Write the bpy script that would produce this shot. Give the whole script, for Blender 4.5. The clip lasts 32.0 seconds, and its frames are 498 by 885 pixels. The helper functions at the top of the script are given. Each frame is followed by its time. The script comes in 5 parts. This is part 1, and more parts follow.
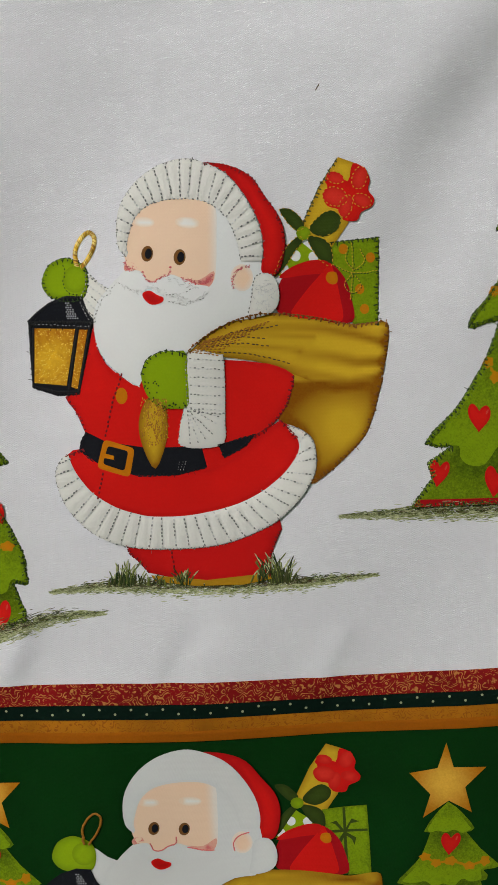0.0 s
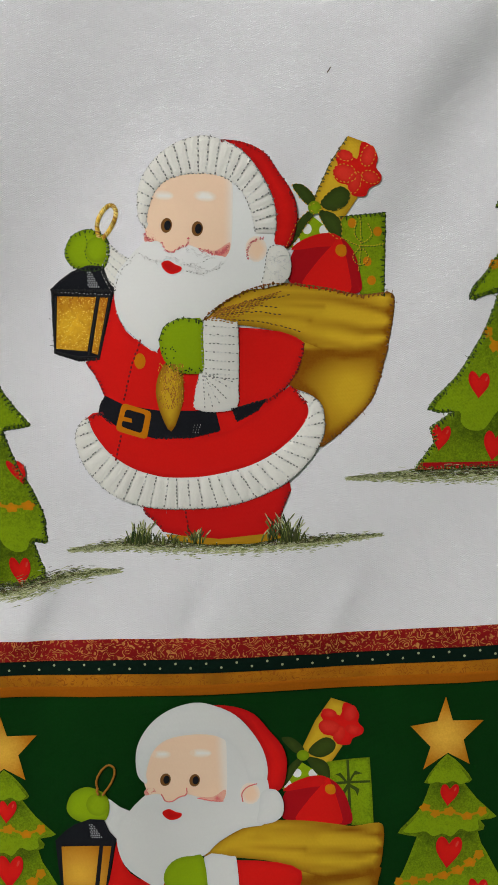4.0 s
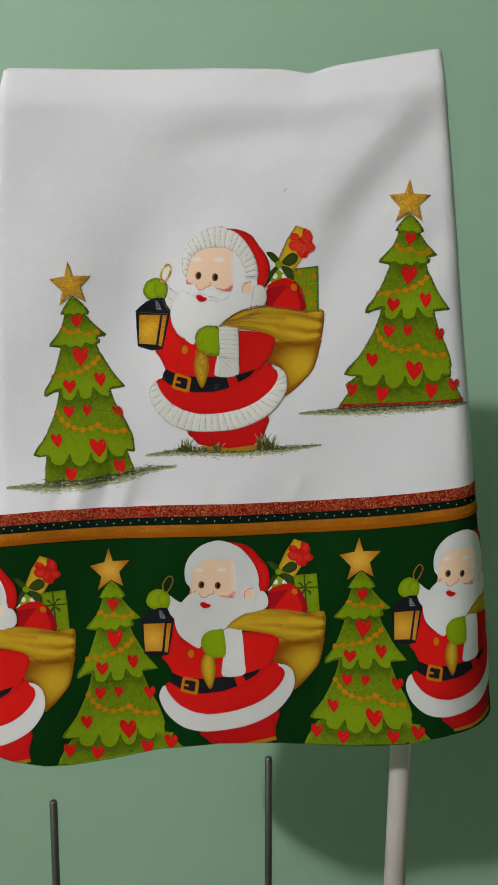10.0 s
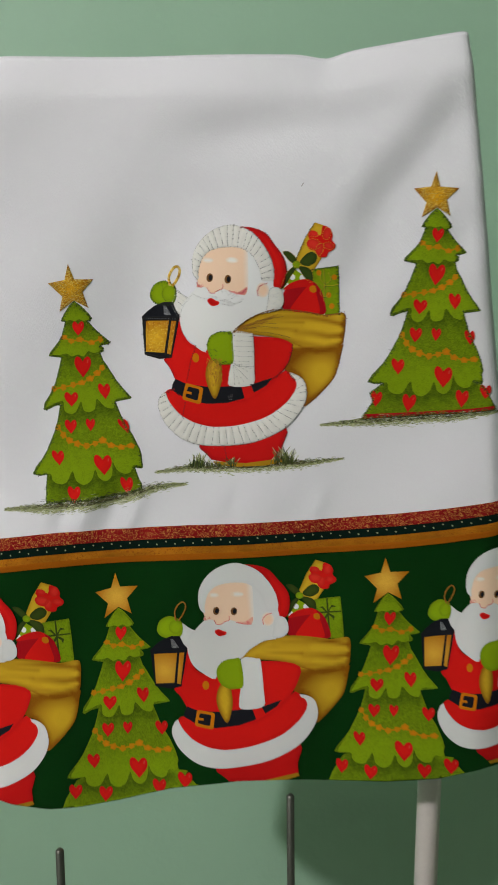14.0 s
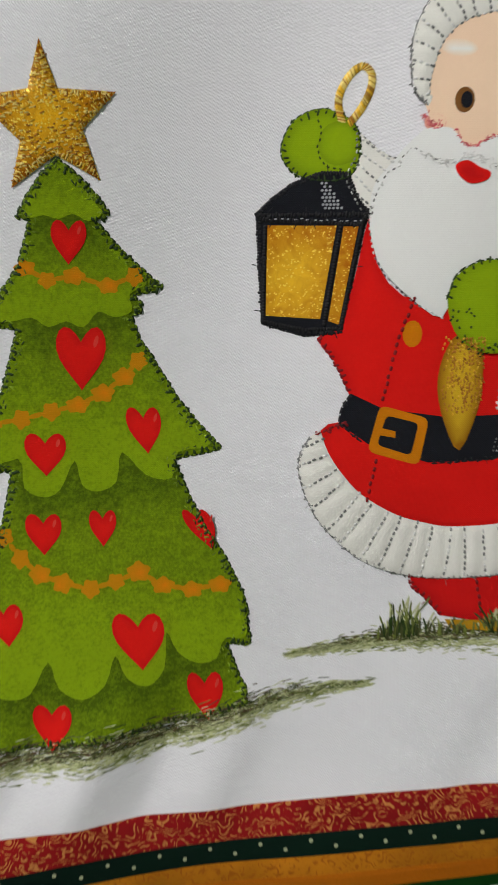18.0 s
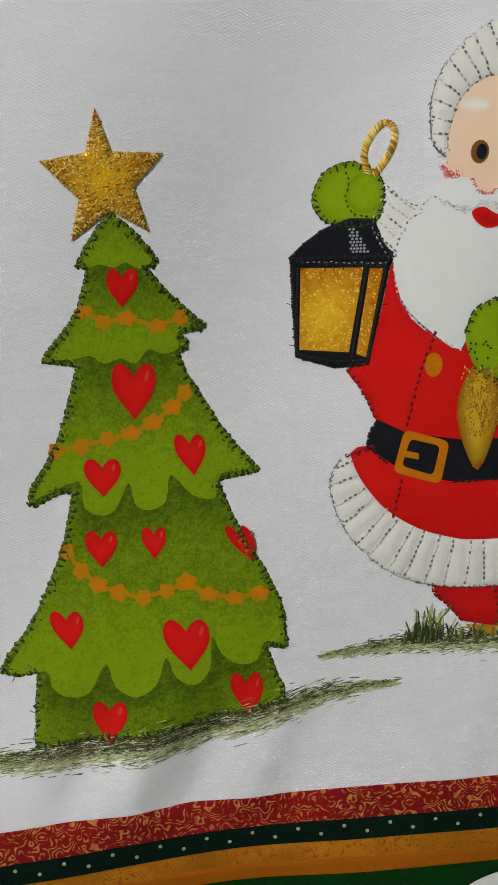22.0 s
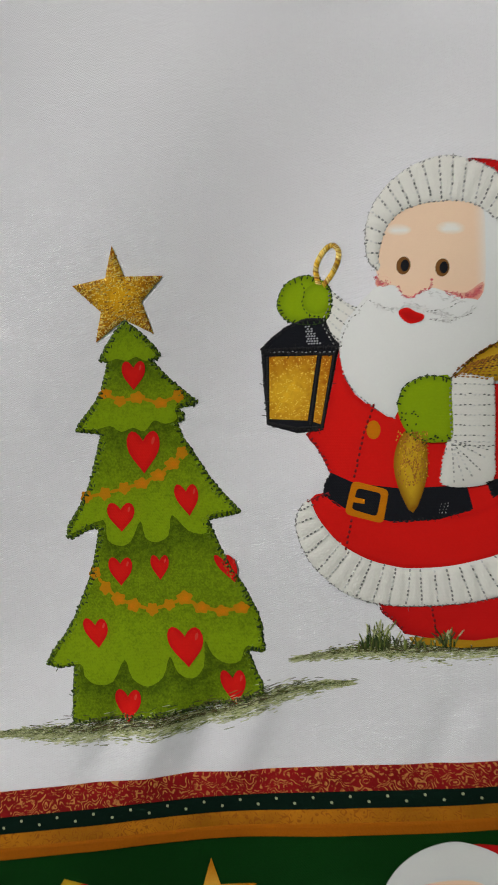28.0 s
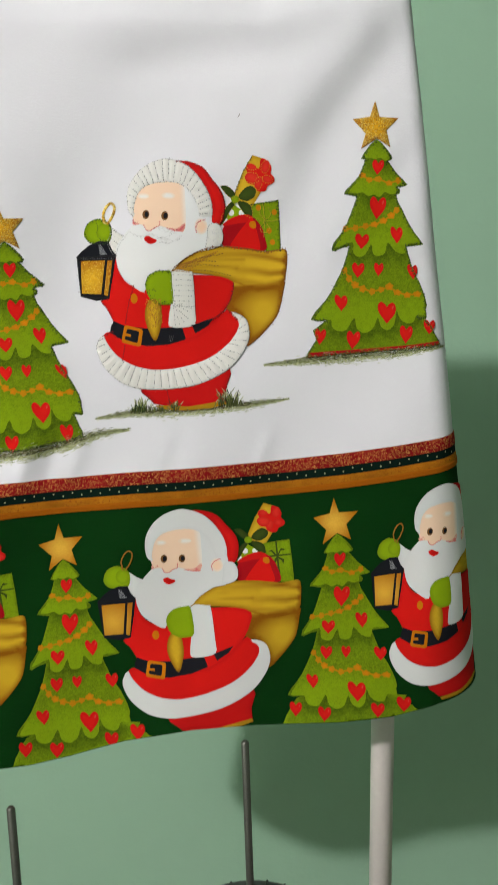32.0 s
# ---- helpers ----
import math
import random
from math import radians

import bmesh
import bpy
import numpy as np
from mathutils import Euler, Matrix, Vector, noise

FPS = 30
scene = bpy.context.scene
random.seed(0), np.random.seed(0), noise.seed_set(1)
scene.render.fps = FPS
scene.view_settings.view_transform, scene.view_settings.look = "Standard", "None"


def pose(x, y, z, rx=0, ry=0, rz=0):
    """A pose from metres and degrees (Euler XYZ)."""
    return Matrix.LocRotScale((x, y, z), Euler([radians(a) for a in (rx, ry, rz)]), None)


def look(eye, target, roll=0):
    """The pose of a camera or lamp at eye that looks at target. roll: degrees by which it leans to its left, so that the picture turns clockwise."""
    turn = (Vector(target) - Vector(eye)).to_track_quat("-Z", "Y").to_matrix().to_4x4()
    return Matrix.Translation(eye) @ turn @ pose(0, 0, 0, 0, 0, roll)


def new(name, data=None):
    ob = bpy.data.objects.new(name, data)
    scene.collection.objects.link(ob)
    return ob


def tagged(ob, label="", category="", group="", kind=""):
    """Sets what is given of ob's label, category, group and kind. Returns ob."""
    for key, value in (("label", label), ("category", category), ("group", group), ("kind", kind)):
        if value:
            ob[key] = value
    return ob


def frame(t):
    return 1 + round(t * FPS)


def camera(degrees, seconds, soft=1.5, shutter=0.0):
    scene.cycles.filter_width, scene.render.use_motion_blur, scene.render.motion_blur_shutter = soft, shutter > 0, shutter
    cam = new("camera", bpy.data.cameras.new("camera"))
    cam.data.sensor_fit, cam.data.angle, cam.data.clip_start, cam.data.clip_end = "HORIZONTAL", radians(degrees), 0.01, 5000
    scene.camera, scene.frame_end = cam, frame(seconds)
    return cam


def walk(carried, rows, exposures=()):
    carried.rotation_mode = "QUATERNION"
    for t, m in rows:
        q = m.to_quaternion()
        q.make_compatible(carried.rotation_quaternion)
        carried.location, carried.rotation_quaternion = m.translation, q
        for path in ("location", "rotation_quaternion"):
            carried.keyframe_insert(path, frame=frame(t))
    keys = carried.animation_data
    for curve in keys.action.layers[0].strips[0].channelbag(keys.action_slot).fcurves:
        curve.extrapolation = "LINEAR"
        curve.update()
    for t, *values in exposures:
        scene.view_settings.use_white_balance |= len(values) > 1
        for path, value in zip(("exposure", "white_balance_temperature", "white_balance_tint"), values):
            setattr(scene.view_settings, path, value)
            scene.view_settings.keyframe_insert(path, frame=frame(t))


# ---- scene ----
from mathutils import geometry

cam = camera(32.5, 32.0, soft=1.1, shutter=0.5)
PATH = [
    (0, (0.0112, -0.2758, 0.4373), (-0.0161, 1.7037, 0.1529), 1.27),
    (0.5, (0.0128, -0.2739, 0.4364), (-0.0218, 1.7058, 0.154), 1.26),
    (1, (0.0128, -0.2748, 0.4377), (-0.0265, 1.7042, 0.1513), 1.21),
    (1.5, (0.0136, -0.277, 0.4381), (-0.0305, 1.7022, 0.154), 1.22),
    (2, (0.0116, -0.2823, 0.4374), (-0.0219, 1.6985, 0.163), 1.27),
    (2.5, (0.0092, -0.2858, 0.4342), (-0.0113, 1.6962, 0.1673), 1.49),
    (3, (0.0086, -0.2877, 0.4301), (-0.0118, 1.6958, 0.1748), 1.64),
    (3.5, (0.0022, -0.2895, 0.4259), (0.0124, 1.6943, 0.1722), 1.82),
    (5.5, (0.0039, -0.2976, 0.4165), (-0.0031, 1.6824, 0.1344), 1.54),
    (6, (0.0037, -0.2943, 0.4137), (-0.0072, 1.6837, 0.1184), 1.46),
    (6.5, (0.0026, -0.2947, 0.4163), (-0.0018, 1.6791, 0.0938), 1.52),
    (7, (0.0038, -0.2991, 0.4154), (-0.0118, 1.6751, 0.0952), 1.54),
    (7.5, (-0.0044, -0.3132, 0.4162), (0.02, 1.6624, 0.1059), 1.88),
    (8, (-0.0216, -0.3498, 0.4209), (0.0766, 1.6219, 0.1003), 1.75),
    (8.5, (-0.0328, -0.3924, 0.4186), (0.1069, 1.5793, 0.1136), 0.74),
    (9, (-0.0113, -0.4473, 0.4366), (0.0178, 1.5287, 0.1291), 0.84),
    (9.5, (0.0237, -0.4889, 0.4378), (-0.0439, 1.4878, 0.1411), 1.02),
    (10, (0.0304, -0.5294, 0.4309), (-0.0589, 1.4483, 0.1468), 0.90),
    (10.5, (0.039, -0.5635, 0.4285), (-0.0636, 1.4166, 0.166), 0.59),
    (11, (0.0436, -0.5876, 0.4373), (-0.0434, 1.3953, 0.1915), 0.02),
    (11.5, (0.0316, -0.5846, 0.4383), (-0.0412, 1.4011, 0.2109), -0.05),
    (12, (0.0291, -0.5851, 0.4397), (-0.0434, 1.4025, 0.2291), 0.06),
    (12.5, (0.0316, -0.5766, 0.4353), (-0.0505, 1.4119, 0.2383), 0.11),
    (13, (0.0334, -0.561, 0.4363), (-0.0467, 1.4256, 0.2199), 0.02),
    (13.5, (0.0316, -0.531, 0.4306), (-0.0604, 1.4532, 0.1969), 0.02),
    (14, (0.0126, -0.4913, 0.4292), (-0.0521, 1.4899, 0.1629), 0.19),
    (14.5, (-0.0191, -0.437, 0.4294), (-0.0178, 1.5447, 0.1597), 0.38),
    (15, (-0.0396, -0.4031, 0.4333), (0.028, 1.5773, 0.1622), 0.51),
    (15.5, (-0.0675, -0.3533, 0.4242), (0.0745, 1.6232, 0.1538), 0.35),
    (17.5, (-0.0932, -0.203, 0.4158), (0.1833, 1.754, 0.1098), 1.36),
    (18, (-0.0864, -0.1691, 0.4125), (0.1441, 1.8002, 0.1501), 0.78),
    (18.5, (-0.0927, -0.1538, 0.4155), (0.2221, 1.7931, 0.0833), 0.60),
    (19, (-0.0959, -0.164, 0.4171), (0.2058, 1.7853, 0.0867), 0.45),
    (19.5, (-0.0952, -0.1763, 0.4192), (0.154, 1.7847, 0.1156), 0.47),
    (20, (-0.0908, -0.1757, 0.416), (0.1039, 1.796, 0.1426), 0.04),
    (20.5, (-0.0899, -0.1779, 0.4176), (0.0897, 1.7949, 0.1422), -0.19),
    (21, (-0.0923, -0.1823, 0.4193), (0.105, 1.7885, 0.1418), -0.09),
    (21.5, (-0.0909, -0.1821, 0.42), (0.0864, 1.7898, 0.1369), 0.01),
    (22, (-0.0893, -0.1858, 0.4209), (0.0665, 1.7891, 0.1462), 0.03),
    (22.5, (-0.0888, -0.1893, 0.4228), (0.0575, 1.786, 0.1457), 0.07),
    (23, (-0.0867, -0.1914, 0.4237), (0.0353, 1.7861, 0.1501), 0.16),
    (23.5, (-0.0885, -0.1938, 0.4247), (0.0495, 1.7835, 0.1577), 0.23),
    (24, (-0.0874, -0.1952, 0.4273), (0.0407, 1.7818, 0.1533), 0.25),
    (24.5, (-0.0833, -0.1962, 0.4277), (0.0062, 1.7845, 0.1646), 0.15),
    (26.5, (-0.081, -0.2079, 0.4323), (-0.0074, 1.7757, 0.1874), -0.04),
    (27, (-0.0764, -0.2131, 0.4321), (-0.0454, 1.7733, 0.2018), -0.17),
    (27.5, (-0.0673, -0.2227, 0.4328), (-0.1065, 1.7655, 0.2197), -0.53),
    (28, (-0.0545, -0.2417, 0.4319), (-0.1752, 1.7456, 0.2423), -1.10),
    (28.5, (-0.0513, -0.2747, 0.4237), (-0.1388, 1.7184, 0.2832), -1.43),
    (29, (-0.0347, -0.3166, 0.4172), (-0.0432, 1.6776, 0.2647), -1.92),
    (29.5, (-0.0346, -0.3524, 0.4189), (0.092, 1.6351, 0.2351), -2.34),
    (30, (-0.0071, -0.3742, 0.4269), (-0.0003, 1.6122, 0.1941), -1.44),
    (30.5, (0.0305, -0.4233, 0.4316), (-0.0711, 1.5582, 0.1803), -0.42),
    (31, (0.0404, -0.4578, 0.4271), (-0.1198, 1.516, 0.1475), 0.33),
    (31.5, (0.021, -0.4692, 0.4236), (0.0416, 1.5082, 0.1244), -0.37),
    (32, (0.0123, -0.4837, 0.4095), (0.0776, 1.4884, 0.0832), -1.00),
]
walk(cam, [(t, look(eye, target, roll)) for t, eye, target, roll in PATH], [(0.0, 0.37), (2.0, 0.38), (6.0, 0.42), (7.5, 0.41), (8.3, 0.38), (9.0, 0.27), (10.0, 0.33), (11.0, 0.34), (13.0, 0.36), (15.0, 0.34), (18.0, 0.39), (19.0, 0.41), (20.0, 0.27), (24.0, 0.27), (27.0, 0.25), (28.0, 0.27), (29.0, 0.36), (31.0, 0.35), (32.0, 0.74)])

# ---- light ----
world = bpy.data.worlds.new("room_air")
scene.world = world
world.use_nodes = True
world.node_tree.nodes["Background"].inputs[0].default_value = (0.9, 0.95, 1.0, 1)
world.node_tree.nodes["Background"].inputs[1].default_value = 0.01

bulb = new("ceiling_bulb", bpy.data.lights.new("ceiling_bulb", "POINT"))
bulb.data.energy, bulb.data.shadow_soft_size, bulb.data.color = 158, 0.06, (1.0, 0.932, 0.97)
bulb.location = (-1.66, -2.05, 1.97)

rng = np.random.default_rng(7)

# ---- materials ----


def nodes_of(name):
    m = bpy.data.materials.new(name)
    m.use_nodes = True
    t = m.node_tree
    return m, t, t.nodes, t.links, t.nodes["Principled BSDF"]


def mixed(t, fac, a, b, blend="MIX"):
    n = t.nodes.new("ShaderNodeMix")
    n.data_type, n.blend_type = "RGBA", blend
    for slot, v in ((0, fac), (6, a), (7, b)):
        if isinstance(v, (int, float)):
            n.inputs[slot].default_value = v
        elif isinstance(v, tuple):
            n.inputs[slot].default_value = (*v, 1)
        else:
            t.links.new(v, n.inputs[slot])
    return n.outputs[2]


def math_node(t, op, a, b=0.0, c=0.0):
    n = t.nodes.new("ShaderNodeMath")
    n.operation = op
    for k, v in enumerate((a, b, c)):
        if isinstance(v, (int, float)):
            n.inputs[k].default_value = v
        else:
            t.links.new(v, n.inputs[k])
    return n.outputs[0]


def noise_node(t, vec, scale, detail=3.0, rough=0.55, distortion=0.0):
    n = t.nodes.new("ShaderNodeTexNoise")
    n.inputs["Scale"].default_value, n.inputs["Detail"].default_value = scale, detail
    n.inputs["Roughness"].default_value, n.inputs["Distortion"].default_value = rough, distortion
    if vec is not None:
        t.links.new(vec, n.inputs["Vector"])
    return n.outputs[0]


def ramp(t, fac, lo, hi):
    n = t.nodes.new("ShaderNodeMapRange")
    n.inputs[1].default_value, n.inputs[2].default_value = lo, hi
    t.links.new(fac, n.inputs[0])
    return n.outputs[0]


def weave_height(t, coord, pitch, uneven=0.5, twill=0.0):
    """Warp and weft of a plain weave of that pitch in metres, slightly uneven."""
    warp = t.nodes.new("ShaderNodeVectorMath")
    warp.operation = "ADD"
    wob = t.nodes.new("ShaderNodeTexNoise")
    wob.inputs["Scale"].default_value = 90
    t.links.new(coord, wob.inputs["Vector"])
    sc = t.nodes.new("ShaderNodeVectorMath")
    sc.operation = "SCALE"
    sc.inputs[3].default_value = pitch * uneven
    t.links.new(wob.outputs[1], sc.inputs[0])
    t.links.new(coord, warp.inputs[0])
    t.links.new(sc.outputs[0], warp.inputs[1])
    sep = t.nodes.new("ShaderNodeSeparateXYZ")
    t.links.new(warp.outputs[0], sep.inputs[0])
    k = 2 * math.pi / pitch
    a = math_node(t, "SINE", math_node(t, "MULTIPLY", sep.outputs[0], k))
    lean = math_node(t, "MULTIPLY_ADD", sep.outputs[0], twill, sep.outputs[2])
    b = math_node(t, "SINE", math_node(t, "MULTIPLY", lean, k * 1.15))
    over = math_node(t, "MULTIPLY", a, b)
    return math_node(t, "ADD", math_node(t, "MULTIPLY", b, 0.6), over)


def fabric(name, light, dark=None, pitch=0.0005, relief=0.25, mottle=0.0, stain=0.06, rough=0.92, sheen=0.0, twill=0.0):
    """Woven cotton. light, dark: the two dyes, mixed by the print's own tone (attribute dye); mottle: how grainy that mix is."""
    m, t, N, L, p = nodes_of(name)
    dark = dark or tuple(c * 0.8 for c in light)
    coord = N.new("ShaderNodeTexCoord").outputs["Object"]
    dye = N.new("ShaderNodeAttribute")
    dye.attribute_name = "dye"
    f = dye.outputs["Fac"]
    if mottle:
        g = noise_node(t, coord, 1500, 3, 0.7)
        f = math_node(t, "ADD", f, math_node(t, "MULTIPLY", math_node(t, "SUBTRACT", g, 0.5), mottle * 4.5))
        g = noise_node(t, coord, 420, 2, 0.6)
        f = math_node(t, "ADD", f, math_node(t, "MULTIPLY", math_node(t, "SUBTRACT", g, 0.5), mottle * 2))
        f.node.use_clamp = True
    col = mixed(t, f, light, dark)
    soft = ramp(t, noise_node(t, coord, 35, 4), 0.3, 0.75)
    col = mixed(t, math_node(t, "MULTIPLY", soft, stain), col, tuple(c * 0.55 for c in light))
    fine = ramp(t, noise_node(t, coord, 1500, 2), 0.25, 0.8)
    col = mixed(t, math_node(t, "MULTIPLY", fine, stain * 1.6), col, tuple(c * 0.6 for c in light))
    L.new(col, p.inputs["Base Color"])
    p.inputs["Roughness"].default_value = rough
    p.inputs["Sheen Weight"].default_value = sheen
    p.inputs["Specular IOR Level"].default_value = 0.06
    bump = N.new("ShaderNodeBump")
    bump.inputs["Strength"].default_value, bump.inputs["Distance"].default_value = relief, 0.00025
    height = weave_height(t, coord, pitch, 0.5 + 2.2 * twill, twill)
    if twill:
        slub = N.new("ShaderNodeMapping")
        slub.inputs["Scale"].default_value = (0.45, 1, 1)
        L.new(coord, slub.inputs["Vector"])
        grain = math_node(t, "SUBTRACT", noise_node(t, slub.outputs[0], 1000, 3, 0.6), 0.5)
        height = math_node(t, "MULTIPLY_ADD", grain, 5.0, height)
    L.new(height, bump.inputs["Height"])
    L.new(bump.outputs[0], p.inputs["Normal"])
    return m


def scroll_fabric(name, base, ink, scale, cover, metal=0.0):
    """Cotton printed all over with small curling scrolls."""
    m, t, N, L, p = nodes_of(name)
    coord = N.new("ShaderNodeTexCoord").outputs["Object"]
    w = N.new("ShaderNodeTexWave")
    w.wave_type, w.rings_direction = "RINGS", "SPHERICAL"
    w.inputs["Scale"].default_value, w.inputs["Distortion"].default_value = scale, 26
    w.inputs["Detail"].default_value, w.inputs["Detail Scale"].default_value = 1.0, 1.6
    L.new(coord, w.inputs["Vector"])
    lines = ramp(t, w.outputs[1], cover, cover + 0.18)
    broken = ramp(t, noise_node(t, coord, 700, 2), 0.42, 0.55)
    ink_f = math_node(t, "MULTIPLY", lines, broken)
    tone = ramp(t, noise_node(t, coord, 60, 3), 0.35, 0.7)
    ground = mixed(t, tone, base, tuple(c * 0.6 for c in base))
    L.new(mixed(t, ink_f, ground, ink), p.inputs["Base Color"])
    p.inputs["Roughness"].default_value = 0.85
    p.inputs["Specular IOR Level"].default_value = 0.08
    if metal:
        L.new(math_node(t, "MULTIPLY", ink_f, metal), p.inputs["Metallic"])
    bump = N.new("ShaderNodeBump")
    bump.inputs["Strength"].default_value, bump.inputs["Distance"].default_value = 0.25, 0.0002
    L.new(weave_height(t, coord, 0.0004), bump.inputs["Height"])
    L.new(bump.outputs[0], p.inputs["Normal"])
    return m


def glitter(name, base, deep, fleck, amount=0.45):
    """Fabric worked over with metallic thread; its sparkle is painted in as bright flecks."""
    m, t, N, L, p = nodes_of(name)
    coord = N.new("ShaderNodeTexCoord").outputs["Object"]
    dye = N.new("ShaderNodeAttribute")
    dye.attribute_name = "dye"
    grain = noise_node(t, coord, 420, 3, 0.6, 0.6)
    f = math_node(t, "ADD", dye.outputs["Fac"], math_node(t, "MULTIPLY", math_node(t, "SUBTRACT", grain, 0.5), 1.3))
    f.node.use_clamp = True
    cells = N.new("ShaderNodeTexVoronoi")
    cells.inputs["Scale"].default_value = 3300
    L.new(coord, cells.inputs["Vector"])
    sep = N.new("ShaderNodeSeparateColor")
    L.new(cells.outputs["Color"], sep.inputs[0])
    spark = ramp(t, sep.outputs[0], 1 - amount, 1 - amount + 0.05)
    col = mixed(t, spark, mixed(t, f, base, deep), fleck)
    L.new(col, p.inputs["Base Color"])
    L.new(math_node(t, "MULTIPLY", spark, 0.5), p.inputs["Metallic"])
    p.inputs["Roughness"].default_value = 0.36
    p.inputs["Specular IOR Level"].default_value = 0.12
    bump = N.new("ShaderNodeBump")
    bump.inputs["Strength"].default_value, bump.inputs["Distance"].default_value = 0.8, 0.0004
    L.new(sep.outputs[1], bump.inputs["Height"])
    L.new(bump.outputs[0], p.inputs["Normal"])
    return m


def thread(name, col, metal=0.0, rough=0.6):
    m, t, N, L, p = nodes_of(name)
    coord = N.new("ShaderNodeTexCoord").outputs["Object"]
    g = ramp(t, noise_node(t, coord, 700, 2), 0.3, 0.7)
    L.new(mixed(t, g, col, tuple(c * 0.6 for c in col)), p.inputs["Base Color"])
    p.inputs["Metallic"].default_value, p.inputs["Roughness"].default_value = metal, rough
    p.inputs["Specular IOR Level"].default_value = 0.25
    return m


def hard(name, col, rough=0.5, metal=0.0, wear=0.12, scale=40, bump_strength=0.05, spread=0.7):
    m, t, N, L, p = nodes_of(name)
    coord = N.new("ShaderNodeTexCoord").outputs["Object"]
    g = ramp(t, noise_node(t, coord, scale, 5), 0.35, 0.7)
    f = ramp(t, noise_node(t, coord, scale * 14, 3), 0.3, 0.75)
    c1 = mixed(t, math_node(t, "MULTIPLY", g, wear), col, tuple(c * spread for c in col))
    L.new(mixed(t, math_node(t, "MULTIPLY", f, wear * 0.6), c1, tuple(c * spread for c in col)), p.inputs["Base Color"])
    L.new(math_node(t, "MULTIPLY_ADD", g, 0.12, rough - 0.06), p.inputs["Roughness"])
    p.inputs["Metallic"].default_value = metal
    bump = N.new("ShaderNodeBump")
    bump.inputs["Strength"].default_value, bump.inputs["Distance"].default_value = bump_strength, 0.002
    L.new(f, bump.inputs["Height"])
    L.new(bump.outputs[0], p.inputs["Normal"])
    return m


